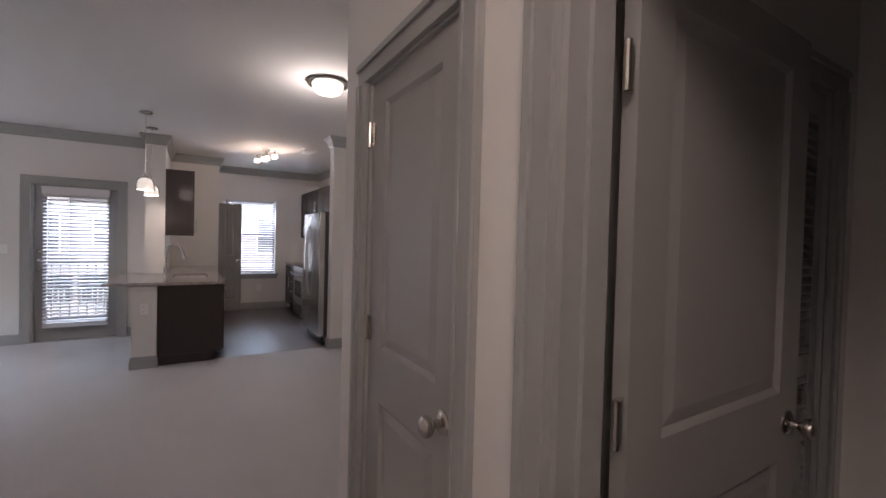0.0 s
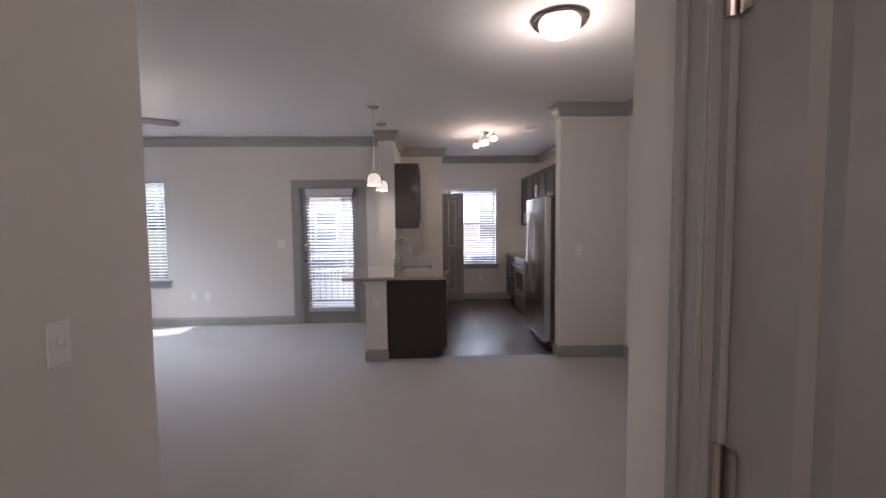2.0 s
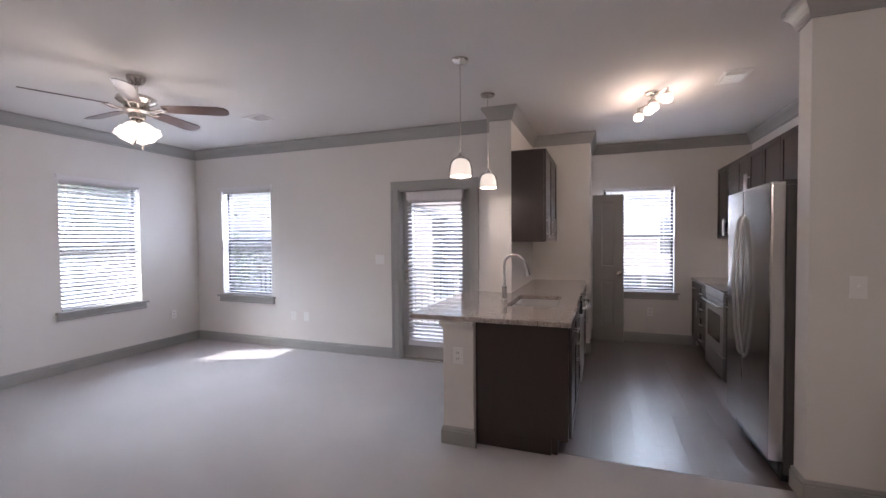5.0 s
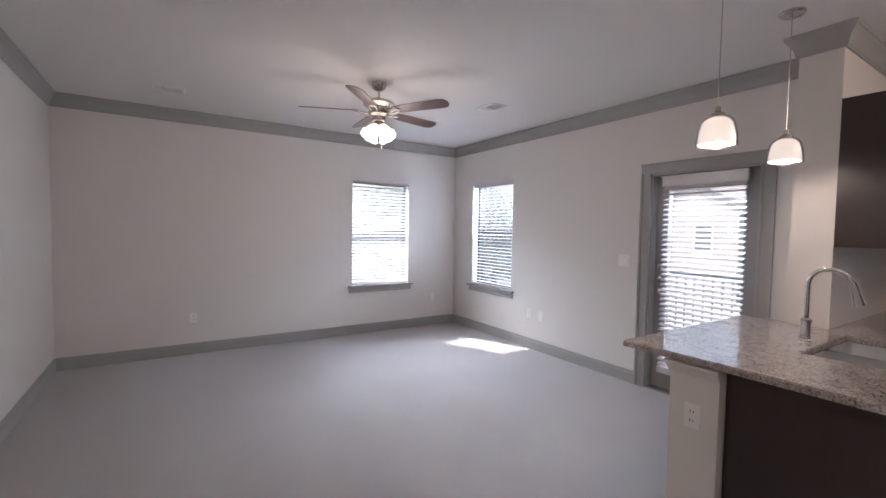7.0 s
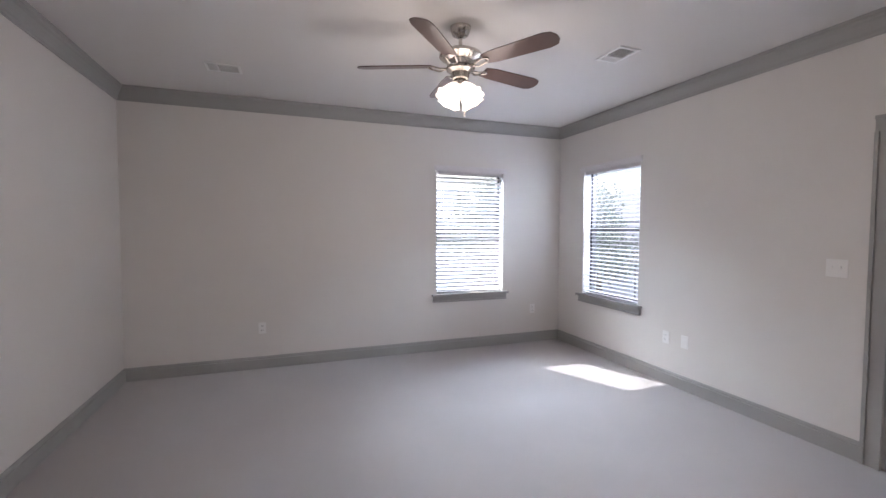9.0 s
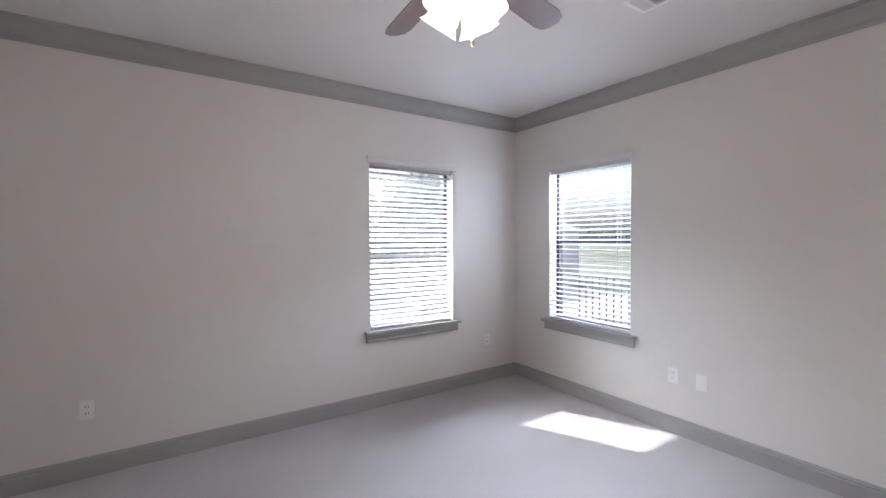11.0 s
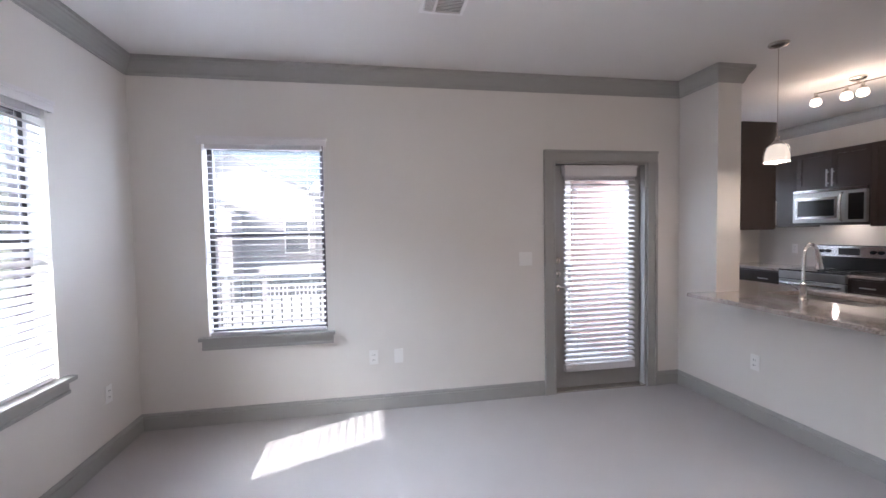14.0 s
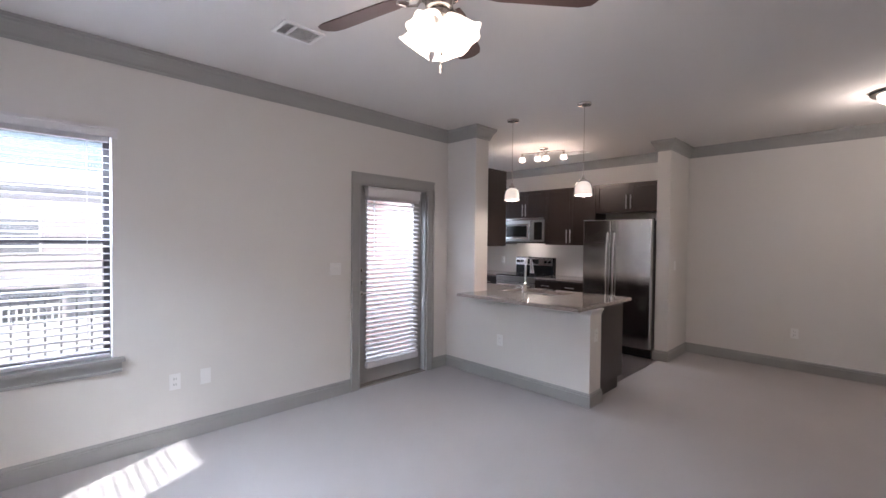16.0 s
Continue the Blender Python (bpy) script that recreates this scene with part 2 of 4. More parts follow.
def sweep(name, path, profile, mat, closed=False, label=""):
    """Moulding: profile pairs (out, z) carried along the plan line, the room on its left, with mitred corners."""
    bm, rings, n = bmesh.new(), [], len(path)
    for i, p in enumerate(path):
        p = Vector(p)
        d0 = (p - Vector(path[i - 1])).normalized() if i or closed else None
        d1 = (Vector(path[(i + 1) % n]) - p).normalized() if i < n - 1 or closed else None
        d0, d1 = d0 or d1, d1 or d0
        n0, n1 = Vector((-d0.y, d0.x)), Vector((-d1.y, d1.x))
        m = (n0 + n1) / (1 + n0.dot(n1))
        rings.append([bm.verts.new((p.x + m.x * o, p.y + m.y * o, z)) for o, z in profile])
    k = len(profile)
    for i in range(n if closed else n - 1):
        a, b = rings[i], rings[(i + 1) % n]
        for j in range(k):
            bm.faces.new((a[j], a[(j + 1) % k], b[(j + 1) % k], b[j]))
    if not closed:
        bm.faces.new(rings[0])
        bm.faces.new(rings[-1])
    return tagged(link_mesh(name, bm, mat), label, "", "", "structure")


# ---- plan (metres) ----
XW, XE, YN, YNK, YS, YD = -4.755, 2.585, 7.23, 9.08, 2.43, 1.785
HW, HE, H = -0.565, 0.868, 2.743
T = 0.18
NWIN, WWIN, KWIN = (-4.27, -3.395, 0.675, 2.15), (5.53, 6.405, 0.675, 2.15), (0.83, 1.725, 0.69, 2.14)
DOOR = (-1.475, -0.575, 0.0, 2.035)

# ---- structure ----
wall("wall_north", "y", YN, YN + T, XW - T, -0.25, -0.2, H, [NWIN, DOOR])
wall("wall_west", "x", XW - T, XW, YS - 0.12, YN, -0.2, H, [WWIN])
wall("wall_south", "y", YS - 0.12, YS, XW, HW - 0.12, -0.2, H)
wall("hall_wall_west", "x", HW - 0.12, HW, -2.2, YS, -0.2, H)
wall("hall_wall_east", "x", HE, HE + 0.12, -2.2, YD, -0.2, H, [(-0.30, 0.53, 0.0, 2.045), (0.845, 1.515, 0.0, 2.045)])
wall("wall_dining_south", "y", YD - 0.12, YD, HE + 0.12, XE, -0.2, H)
wall("wall_east", "x", XE, XE + T, -1.6, YNK + T, -0.2, H)
wall("wall_kitchen_north", "y", YNK, YNK + T, 0.55, XE, -0.2, H, [KWIN])
wall("wall_kitchen_end", "y", 8.21, 8.33, -0.03, 0.55, -0.2, H)
wall("wall_pantry", "x", 0.55, 0.67, 8.21, YNK, -0.2, H, [(8.30, 8.99, 0.0, 2.045)])
wall("wall_kitchen_west", "x", -0.25, -0.03, 6.80, 8.33, -0.2, H)
wall("pony_wall", "x", -0.25, -0.03, 5.44, 6.80, -0.2, 0.872)
wall("wall_nib", "y", 5.455, 5.61, 1.85, XE, -0.2, H)
wall("hall_wall_end", "y", -2.32, -2.2, HW - 0.12, HE + 0.12, -0.2, H)
wall("closet_wall_south", "y", -1.72, -1.6, HE + 0.12, XE + T, -0.2, H)
wall("closet_wall_north", "y", 0.62, 0.74, HE + 0.12, XE, -0.2, H, [(2.02, 2.36, 0.0, 2.045)])
wall("pantry_back", "x", -0.03, 0.07, 8.33, YNK + T, -0.2, H)
wall("pantry_north", "y", YNK, YNK + T, 0.07, 0.55, -0.2, H)
tagged(link_mesh("ceiling", boxes((XW - 0.3, XE + 0.3, -2.5, YNK + 0.3, H, H + 0.15)), CEIL), "", "", "", "structure")
tagged(link_mesh("floor", boxes((XW, -0.03, -2.2, YN, -0.12, 0.0), (-0.03, XE, -2.2, 5.555, -0.12, 0.0)), CARPET), "light grey cut-pile carpet", "", "", "structure")
tagged(link_mesh("kitchen_floor", boxes((-0.03, XE, 5.555, YNK, -0.12, -0.012)), DARKGREY), "dark subfloor under wood planks", "", "", "structure")
tagged(link_mesh("door_threshold", boxes((DOOR[0], DOOR[1], YN, YN + T + 0.02, -0.12, 0.014), bevel=0.003), NICKEL), "metal patio door threshold", "", "", "structure")

BASE = [(0, 0), (0.016, 0), (0.016, 0.096), (0.0095, 0.099), (0.0095, 0.104), (0.013, 0.109), (0.0095, 0.117), (0.006, 0.125), (0, 0.127)]
CROWN = [(0, 2.611), (0.011, 2.611), (0.013, 2.620), (0.019, 2.626), (0.022, 2.645), (0.031, 2.668), (0.045, 2.692), (0.056, 2.702), (0.060, 2.715), (0.067, 2.718), (0.067, 2.743), (0, 2.743)]
sweep("crown_moulding", [(HE, YD), (XE, YD), (XE, 5.455), (1.85, 5.455), (1.85, 5.61), (XE, 5.61), (XE, YNK), (0.67, YNK), (0.67, 8.21), (-0.03, 8.21), (-0.03, 6.80), (-0.25, 6.80), (-0.25, YN), (XW, YN), (XW, YS), (HW, YS)], CROWN, TRIM, label="grey painted crown moulding")
for run in ([(HE, 1.60), (HE, YD), (XE, YD), (XE, 5.455), (1.85, 5.455), (1.85, 5.61), (1.9, 5.61)],
            [(1.98, YNK), (0.67, YNK), (0.67, 9.06)],
            [(0.67, 8.23), (0.67, 8.21), (0.62, 8.21)],
            [(-0.03, 5.458), (-0.03, 5.44), (-0.25, 5.44), (-0.25, YN), (-0.479, YN)],
            [(-1.571, YN), (XW, YN), (XW, YS), (HW, YS), (HW, -2.2), (HE, -2.2), (HE, -0.376)],
            [(HE, 0.617), (HE, 0.766)]):
    sweep("baseboard", run, BASE, TRIM, label="grey painted baseboard")
CAP = [(0, 0.822), (0.006, 0.822), (0.009, 0.832), (0.018, 0.852), (0.024, 0.858), (0.026, 0.872), (0, 0.872)]
sweep("pony_wall_cap", [(-0.03, 5.44), (-0.25, 5.44), (-0.25, 6.80)], CAP, WALL, label="small painted moulding under the countertop")


# ---- windows and blinds ----
def casing(parent, w, z1, width=0.095, mat=None):
    """Door casing round an opening centred on local x = 0, standing proud of the wall at y = 0 towards -y."""
    h = w / 2
    part("casing_side", boxes((-h - width, -h, -0.018, 0, 0, z1), (-h - width, -h - width + 0.022, -0.028, -0.018, 0, z1), (-h - 0.012, -h, -0.024, -0.018, 0, z1), bevel=0.002), mat or TRIM, parent)
    part("casing_side", boxes((h, h + width, -0.018, 0, 0, z1), (h + width - 0.022, h + width, -0.028, -0.018, 0, z1), (h, h + 0.012, -0.024, -0.018, 0, z1), bevel=0.002), mat or TRIM, parent)
    part("casing_head", boxes((-h - width, h + width, -0.019, 0, z1, z1 + width), (-h - width, h + width, -0.029, -0.019, z1 + width - 0.022, z1 + width), bevel=0.002), mat or TRIM, parent)


def slat_mesh(length, width, tilt):
    """A curved blind slat; its inner edge (towards -y) hangs lower by the tilt."""
    bm = bmesh.new()
    rows = []
    c, s = math.cos(tilt), math.sin(tilt)
    for k in range(5):
        v = (k / 4 - 0.5) * width
        w = 0.0022 * (1 - (2 * k / 4 - 1) ** 2)
        rows.append([(v * c, v * s + w), (v * c, v * s + w - 0.0026)])
    for top in (0, 1):
        ring = [[bm.verts.new((x, r[top][0], r[top][1])) for r in rows] for x in (-length / 2, length / 2)]
        for a in range(4):
            bm.faces.new((ring[0][a], ring[0][a + 1], ring[1][a + 1], ring[1][a]))
    bmesh.ops.holes_fill(bm, edges=bm.edges[:])
    bm.verts.ensure_lookup_table()
    for x0 in (0, 5):
        bm.faces.new([bm.verts[x0 + i] for i in range(5)] + [bm.verts[10 + x0 + i] for i in (4, 3, 2, 1, 0)])
    for i in (0, 4):
        bm.faces.new([bm.verts[i], bm.verts[5 + i], bm.verts[15 + i], bm.verts[10 + i]])
    me = bpy.data.meshes.new("slat")
    bmesh.ops.recalc_face_normals(bm, faces=bm.faces)
    bm.to_mesh(me)
    bm.free()
    me.materials.append(SLAT)
    return me


def blind(loc, rz, w, z0, z1, tilt, label, y=0.045, proud=0.0, pitch=0.0445, width=0.05, valance=0.075, foot=0.018):
    ob = thing("window_blind", loc, label, "window blind", "white window blinds", rz)
    v = w / 2 + proud
    f = min(-0.03, y - 0.034)
    part("valance", boxes((-v, v, f, f + 0.008, z1 - 0.005, z1 + valance - 0.02), (-v, -v + 0.008, f + 0.009, -0.002, z1 - 0.005, z1 + valance - 0.021), (v - 0.008, v, f + 0.009, -0.002, z1 - 0.005, z1 + valance - 0.021), (-v - 0.006, v + 0.006, f - 0.006, -0.001, z1 + valance - 0.02, z1 + valance), bevel=0.002), VALANCE, ob)
    part("headrail", boxes((-w / 2 + 0.01, w / 2 - 0.01, y - 0.02, y + 0.025, z1 - 0.03, z1 + 0.012)), SLAT, ob)
    part("bottom_rail", boxes((-w / 2 + 0.008, w / 2 - 0.008, y - 0.025, y + 0.025, z0, z0 + foot), bevel=0.004), SLAT, ob)
    for x in (-w / 2 + 0.12, w / 2 - 0.12):
        for dy in (-0.024, 0.024):
            part("ladder_cord", boxes((x - 0.0009, x + 0.0009, y + dy - 0.0006, y + dy + 0.0006, z0, z1)), SLAT, ob)
    bm = bmesh.new()
    tube(bm, [(-w / 2 + 0.07, y - 0.034, z1 - 0.04), (-w / 2 + 0.072, y - 0.036, z1 - 0.62)], 0.0035, 6)
    part("tilt_wand", bm, PLASTIC, ob)
    room = z1 - z0 - 0.057 - foot
    me, n = slat_mesh(w - 0.016, width, tilt), round(room / pitch)
    pitch = room / (n - 1)
    for i in range(n):
        s = new("slat", me)
        s.parent, s.location = ob, (0, y, z0 + foot + 0.027 + i * pitch)
    return ob


def window(name, loc, rz, w, z0, z1, label):
    """A single-hung window with a bronze frame set in the outer half of the wall, and a grey stool and apron inside."""
    ob = thing(name, loc, label, "window", "", rz)
    ob["kind"] = "structure"
    h, mid, a, b = w / 2, (z0 + z1) / 2 + 0.04, 0.105, 0.165
    part("window_frame", boxes((-h, -h + 0.035, a, b, z0, z1), (h - 0.035, h, a, b, z0, z1), (-h + 0.035, h - 0.035, a, b, z1 - 0.04, z1), (-h + 0.035, h - 0.035, a, b, z0, z0 + 0.045)), BRONZE, ob)
    part("meeting_rail", boxes((-h + 0.035, h - 0.035, a - 0.005, b - 0.005, mid - 0.02, mid + 0.02)), BRONZE, ob)
    for za, zb in ((z0 + 0.045, mid - 0.02), (mid + 0.02, z1 - 0.04)):
        p = part("pane", boxes((-h + 0.036, h - 0.036, 0.134, 0.139, za + 0.001, zb - 0.001)), PANE, ob)
        p.visible_shadow = False
    part("window_sill", boxes((-h - 0.06, h + 0.06, -0.055, -0.001, z0 - 0.022, z0 + 0.003), (-h + 0.001, h - 0.001, -0.001, 0.104, z0 + 0.0005, z0 + 0.003), bevel=0.001), TRIM, ob)
    part("apron", boxes((-h - 0.045, h + 0.045, -0.02, -0.0005, z0 - 0.095, z0 - 0.0225), (-h - 0.045, h + 0.045, -0.028, -0.02, z0 - 0.095, z0 - 0.075), bevel=0.003), TRIM, ob)
    return ob


window("window_north", ((NWIN[0] + NWIN[1]) / 2, YN, 0), 0, NWIN[1] - NWIN[0], NWIN[2], NWIN[3], "single-hung bronze window with grey painted sill")
window("window_west", (XW, (WWIN[0] + WWIN[1]) / 2, 0), 90, WWIN[1] - WWIN[0], WWIN[2], WWIN[3], "single-hung bronze window with grey painted sill")
window("window_kitchen", ((KWIN[0] + KWIN[1]) / 2, YNK, 0), 0, KWIN[1] - KWIN[0], KWIN[2], KWIN[3], "bronze kitchen window with grey painted sill")
blind(((NWIN[0] + NWIN[1]) / 2, YN, 0), 0, NWIN[1] - NWIN[0] - 0.01, 0.685, 2.13, radians(7), "white slat blind lowered with open slats in the living room window", y=0.03, proud=0.03, valance=0.058)
blind((XW, (WWIN[0] + WWIN[1]) / 2, 0), 90, WWIN[1] - WWIN[0] - 0.01, 0.685, 2.13, radians(32), "white slat blind lowered and slightly tilted, sunlit at its lower corner", y=0.03, proud=0.03, valance=0.058)
blind(((KWIN[0] + KWIN[1]) / 2, YNK, 0), 0, KWIN[1] - KWIN[0] - 0.01, 0.70, 2.12, radians(8), "white slat blind lowered with open slats in the kitchen window", proud=0.0, valance=0.02)


# ---- doors ----
def panelled(bm, x0, x1, y0, y1, z0, z1, panels):
    """A door leaf: stiles and rails as one frame, panels sunk behind sloped mouldings on both faces."""
    xs = (x0, panels[0][0], panels[0][1], x1)
    box(bm, x0, xs[1], y0, y1, z0, z1)
    box(bm, xs[2], x1, y0, y1, z0, z1)
    edge = z0
    for a, b, c, d in sorted(panels, key=lambda q: q[2]):
        box(bm, xs[1], xs[2], y0, y1, edge, c)
        edge = d
        f, g = 0.03, 0.011
        for face, deep, back in ((y0, y0 + g, y0 + 0.004), (y1, y1 - g, y1 - 0.004)):
            o = [bm.verts.new(p) for p in ((a, face, c), (b, face, c), (b, face, d), (a, face, d))]
            i = [bm.verts.new(p) for p in ((a + f * .5, deep, c + f * .5), (b - f * .5, deep, c + f * .5), (b - f * .5, deep, d - f * .5), (a + f * .5, deep, d - f * .5))]
            j = [bm.verts.new(p) for p in ((a + f * 1.6, back, c + f * 1.6), (b - f * 1.6, back, c + f * 1.6), (b - f * 1.6, back, d - f * 1.6), (a + f * 1.6, back, d - f * 1.6))]
            for k in range(4):
                bm.faces.new((o[k], o[(k + 1) % 4], i[(k + 1) % 4], i[k]))
                bm.faces.new((i[k], i[(k + 1) % 4], j[(k + 1) % 4], j[k]))
            bm.faces.new(j)
    box(bm, xs[1], xs[2], y0, y1, edge, z1)
    return bm


def knob(parent, x, y, z, out=-1):
    """A round knob on its rose, sticking out along y."""
    bm = bmesh.new()
    lathe(bm, [(0, 0), (0.033, 0), (0.033, 0.004), (0.028, 0.009), (0.013, 0.012), (0.011, 0.028), (0.016, 0.034), (0.026, 0.042), (0.029, 0.052), (0.026, 0.062), (0.015, 0.069), (0, 0.07)], (x, y, z), pose(0, 0, 0, 90 if out < 0 else -90), 24)
    return part("door_knob", bm, NICKEL, parent, "satin nickel knob", True)


def hinge(parent, x, y, z):
    bm = boxes((x - 0.002, x + 0.030, y + 0.001, y + 0.003, z - 0.045, z + 0.045))
    tube(bm, [(x - 0.001, y - 0.006, z - 0.046), (x - 0.001, y - 0.006, z + 0.046)], 0.0065, 8)
    return part("hinge", bm, NICKEL, parent, "satin nickel hinge")


def two_panel(name, loc, rz, w, label, knob_x, both=False, hinges=(), hinge_x=0.0, hinge_y=0.0):
    """A two-panel door leaf from local x = 0 to w, thickness along +y."""
    ob = thing(name, loc, label, "door", "", rz)
    ob["kind"] = "structure"
    s = 0.115
    part("leaf", panelled(bmesh.new(), 0, w, 0, 0.035, 0.012, 2.03, [(s, w - s, 1.05, 1.93), (s, w - s, 0.22, 0.86)]), DOORP, ob)
    knob(ob, knob_x, 0, 0.96, -1)
    if both:
        knob(ob, knob_x, 0.035, 0.96, 1)
    for z in hinges:
        hinge(ob, hinge_x, hinge_y, z)
    return ob


def frame_in(name, loc, rz, w, z1, depth, label):
    """Casing and jamb of a doorway, centred on local x = 0, wall face at y = 0."""
    ob = thing(name, loc, label, "door frame", "", rz)
    ob["kind"] = "structure"
    h = w / 2
    casing(ob, w - 0.004, z1 - 0.008, 0.076)
    part("jamb", boxes((-h, -h + 0.018, 0, depth, 0, z1 - 0.001), (h - 0.018, h, 0, depth, 0, z1 - 0.001), (-h + 0.018, h - 0.018, 0, depth, z1 - 0.018, z1 - 0.001)), TRIM, ob)
    part("door_stop", boxes((-h + 0.018, -h + 0.029, 0.05, 0.085, 0, z1 - 0.018), (h - 0.029, h - 0.018, 0.05, 0.085, 0, z1 - 0.018), (-h + 0.029, h - 0.029, 0.05, 0.085, z1 - 0.029, z1 - 0.018), bevel=0.001), TRIM, ob)
    return ob


# closet door in the hall (local x runs south, +y runs into the wall)
frame_in("closet_door_frame", (HE, 1.177, 0), -90, 0.67, 2.035, 0.12, "grey painted door frame in the hall")
two_panel("closet_door", (HE + 0.012, 1.177 + 0.314, 0), -90, 0.628, "closed grey two-panel closet door in the hall", 0.628 - 0.065, hinges=(1.83, 1.11, 0.25), hinge_x=-0.002, hinge_y=-0.006)
# second doorway with its leaf swung into the utility room
frame_in("utility_door_frame", (HE, 0.115, 0), -90, 0.83, 2.045, 0.12, "grey painted door frame of the utility room")
two_panel("utility_door", (HE + 0.148, 0.478, 0), 1.5, 0.79, "grey two-panel door standing wide open into the utility room", 0.725, both=True, hinges=(1.77, 1.11, 0.25), hinge_x=-0.035, hinge_y=0.004)


# ---- kitchen cabinets ----
def bar_handle(parent, a, b, out, r=0.006, name="handle"):
    """A straight bar on two posts; a and b are its ends, out the way off the door."""
    a, b, out = Vector(a), Vector(b), Vector(out)
    bm = bmesh.new()
    tube(bm, [a, b], r, 8)
    for t in (0.18, 0.82):
        p = a.lerp(b, t)
        tube(bm, [p, p - out], r * 0.8, 6)
    return part(name, bm, HANDLE, parent, "brushed nickel bar handle", True)


def shaker(parent, name, side, x, y0, y1, z0, z1, thick=0.02, rail=0.055, mat=None):
    """A shaker front in a plane x = const; side +1 looks to +x."""
    g, s = 0.0015, side
    y0, y1, z0, z1 = y0 + g, y1 - g, z0 + g, z1 - g
    xa, xb = sorted((x, x + s * thick))
    pa, pb = sorted((x, x + s * (thick - 0.009)))
    bm = boxes((xa, xb, y0, y0 + rail, z0, z1), (xa, xb, y1 - rail, y1, z0, z1), (xa, xb, y0 + rail, y1 - rail, z1 - rail, z1), (xa, xb, y0 + rail, y1 - rail, z0, z0 + rail), bevel=0.0015)
    box(bm, pa, pb, y0 + rail, y1 - rail, z0 + rail, z1 - rail)
    return part(name, bm, mat or CAB, parent)


def wall_cabinet(side, xb, xf, y0, y1, z0, z1, doors, label, handle_low=True):
    ob = thing("wall_cabinet", ((xb + xf) / 2, (y0 + y1) / 2, z0), label, "kitchen cabinet", "wall cabinets")
    m = pose(-ob.location.x, -ob.location.y, -ob.location.z)
    a, b = sorted((xb, xf))
    body = boxes((a, b, y0 + 0.001, y1 - 0.001, z0, z1), bevel=0.001)
    body.transform(m)
    part("body", body, CAB, ob)
    w = (y1 - y0) / doors
    for i in range(doors):
        d = shaker(ob, "door", side, xf + side * 0.001, y0 + i * w, y0 + (i + 1) * w, z0, z1)
        d.data.transform(m)
        yh = y0 + (i + 1) * w - 0.03 if (i % 2 == 0 and doors > 1) else y0 + i * w + 0.03
        zl = z0 + 0.04 if handle_low else z1 - 0.24
        x = xf + side * 0.05
        h = bar_handle(d, (x, yh, zl), (x, yh, zl + 0.20), (side * 0.03, 0, 0), 0.0085)
        h.data.transform(m)
    return ob


def base_cabinet(side, xb, xf, y0, y1, units, label, top=0.878):
    """units: (share, drawers, doors) from y0 up."""
    ob = thing("base_cabinet", ((xb + xf) / 2, (y0 + y1) / 2, 0), label, "kitchen cabinet", "base cabinets")
    m = pose(-ob.location.x, -ob.location.y, 0)
    a, b = sorted((xb, xf))
    k = sorted((xb, xf - side * 0.07))
    body = boxes((a, b, y0 + 0.001, y1 - 0.001, 0.105, top))
    body.transform(m)
    part("body", body, CAB, ob)
    kick = boxes((k[0], k[1], y0 + 0.002, y1 - 0.002, -0.01, 0.105))
    kick.transform(m)
    part("toe_kick", kick, CAB, ob)
    x, y = xf + side * 0.05, y0
    for share, drawers, doors in units:
        y2 = y + share * (y1 - y0)
        zd = 0.865
        if doors:
            zt = 0.70 if drawers else 0.865
            w = (y2 - y) / doors
            for i in range(doors):
                d = shaker(ob, "door", side, xf + side * 0.001, y + i * w, y + (i + 1) * w, 0.12, zt)
                d.data.transform(m)
                yh = y + (i + 1) * w - 0.03 if (i % 2 == 0 and doors > 1) else y + i * w + 0.03
                bar_handle(d, (x, yh, zt - 0.24), (x, yh, zt - 0.04), (side * 0.03, 0, 0)).data.transform(m)
            hs, w = [(zt, zd)] * (1 if drawers else 0), (y2 - y) / max(drawers, 1)
            for i in range(drawers):
                d = shaker(ob, "drawer_front", side, xf + side * 0.001, y + i * w, y + (i + 1) * w, zt, zd, rail=0.035)
                d.data.transform(m)
                c = y + (i + 0.5) * w
                bar_handle(d, (x, c - 0.07, 0.79), (x, c + 0.07, 0.79), (side * 0.03, 0, 0)).data.transform(m)
        else:
            for i in range(drawers):
                za, zb = 0.12 + (zd - 0.12) * i / drawers, 0.12 + (zd - 0.12) * (i + 1) / drawers
                d = shaker(ob, "drawer_front", side, xf + side * 0.001, y, y2, za, zb, rail=0.035)
                d.data.transform(m)
                c = (y + y2) / 2
                bar_handle(d, (x, c - 0.07, (za + zb) / 2), (x, c + 0.07, (za + zb) / 2), (side * 0.03, 0, 0)).data.transform(m)
        y = y2
    return ob


UX = 2.24
wall_cabinet(1, -0.028, 0.285, 6.79, 7.30, 1.415, 2.305, 1, "dark espresso wall cabinet with shaker doors over the peninsula")
wall_cabinet(1, -0.028, 0.285, 7.30, 7.82, 1.415, 2.305, 1, "dark espresso wall cabinet with shaker doors beside another")
wall_cabinet(-1, 2.583, UX, 5.615, 6.59, 1.90, 2.31, 2, "dark espresso wall cabinet above the refrigerator")
wall_cabinet(-1, 2.583, UX, 6.59, 7.435, 1.42, 2.31, 2, "tall dark espresso wall cabinet between refrigerator and microwave")
wall_cabinet(-1, 2.583, UX, 7.435, 8.235, 1.85, 2.31, 2, "short dark espresso wall cabinet above the microwave")
wall_cabinet(-1, 2.583, UX, 8.235, 9.078, 1.42, 2.31, 2, "dark espresso wall cabinet at the corner of the kitchen")
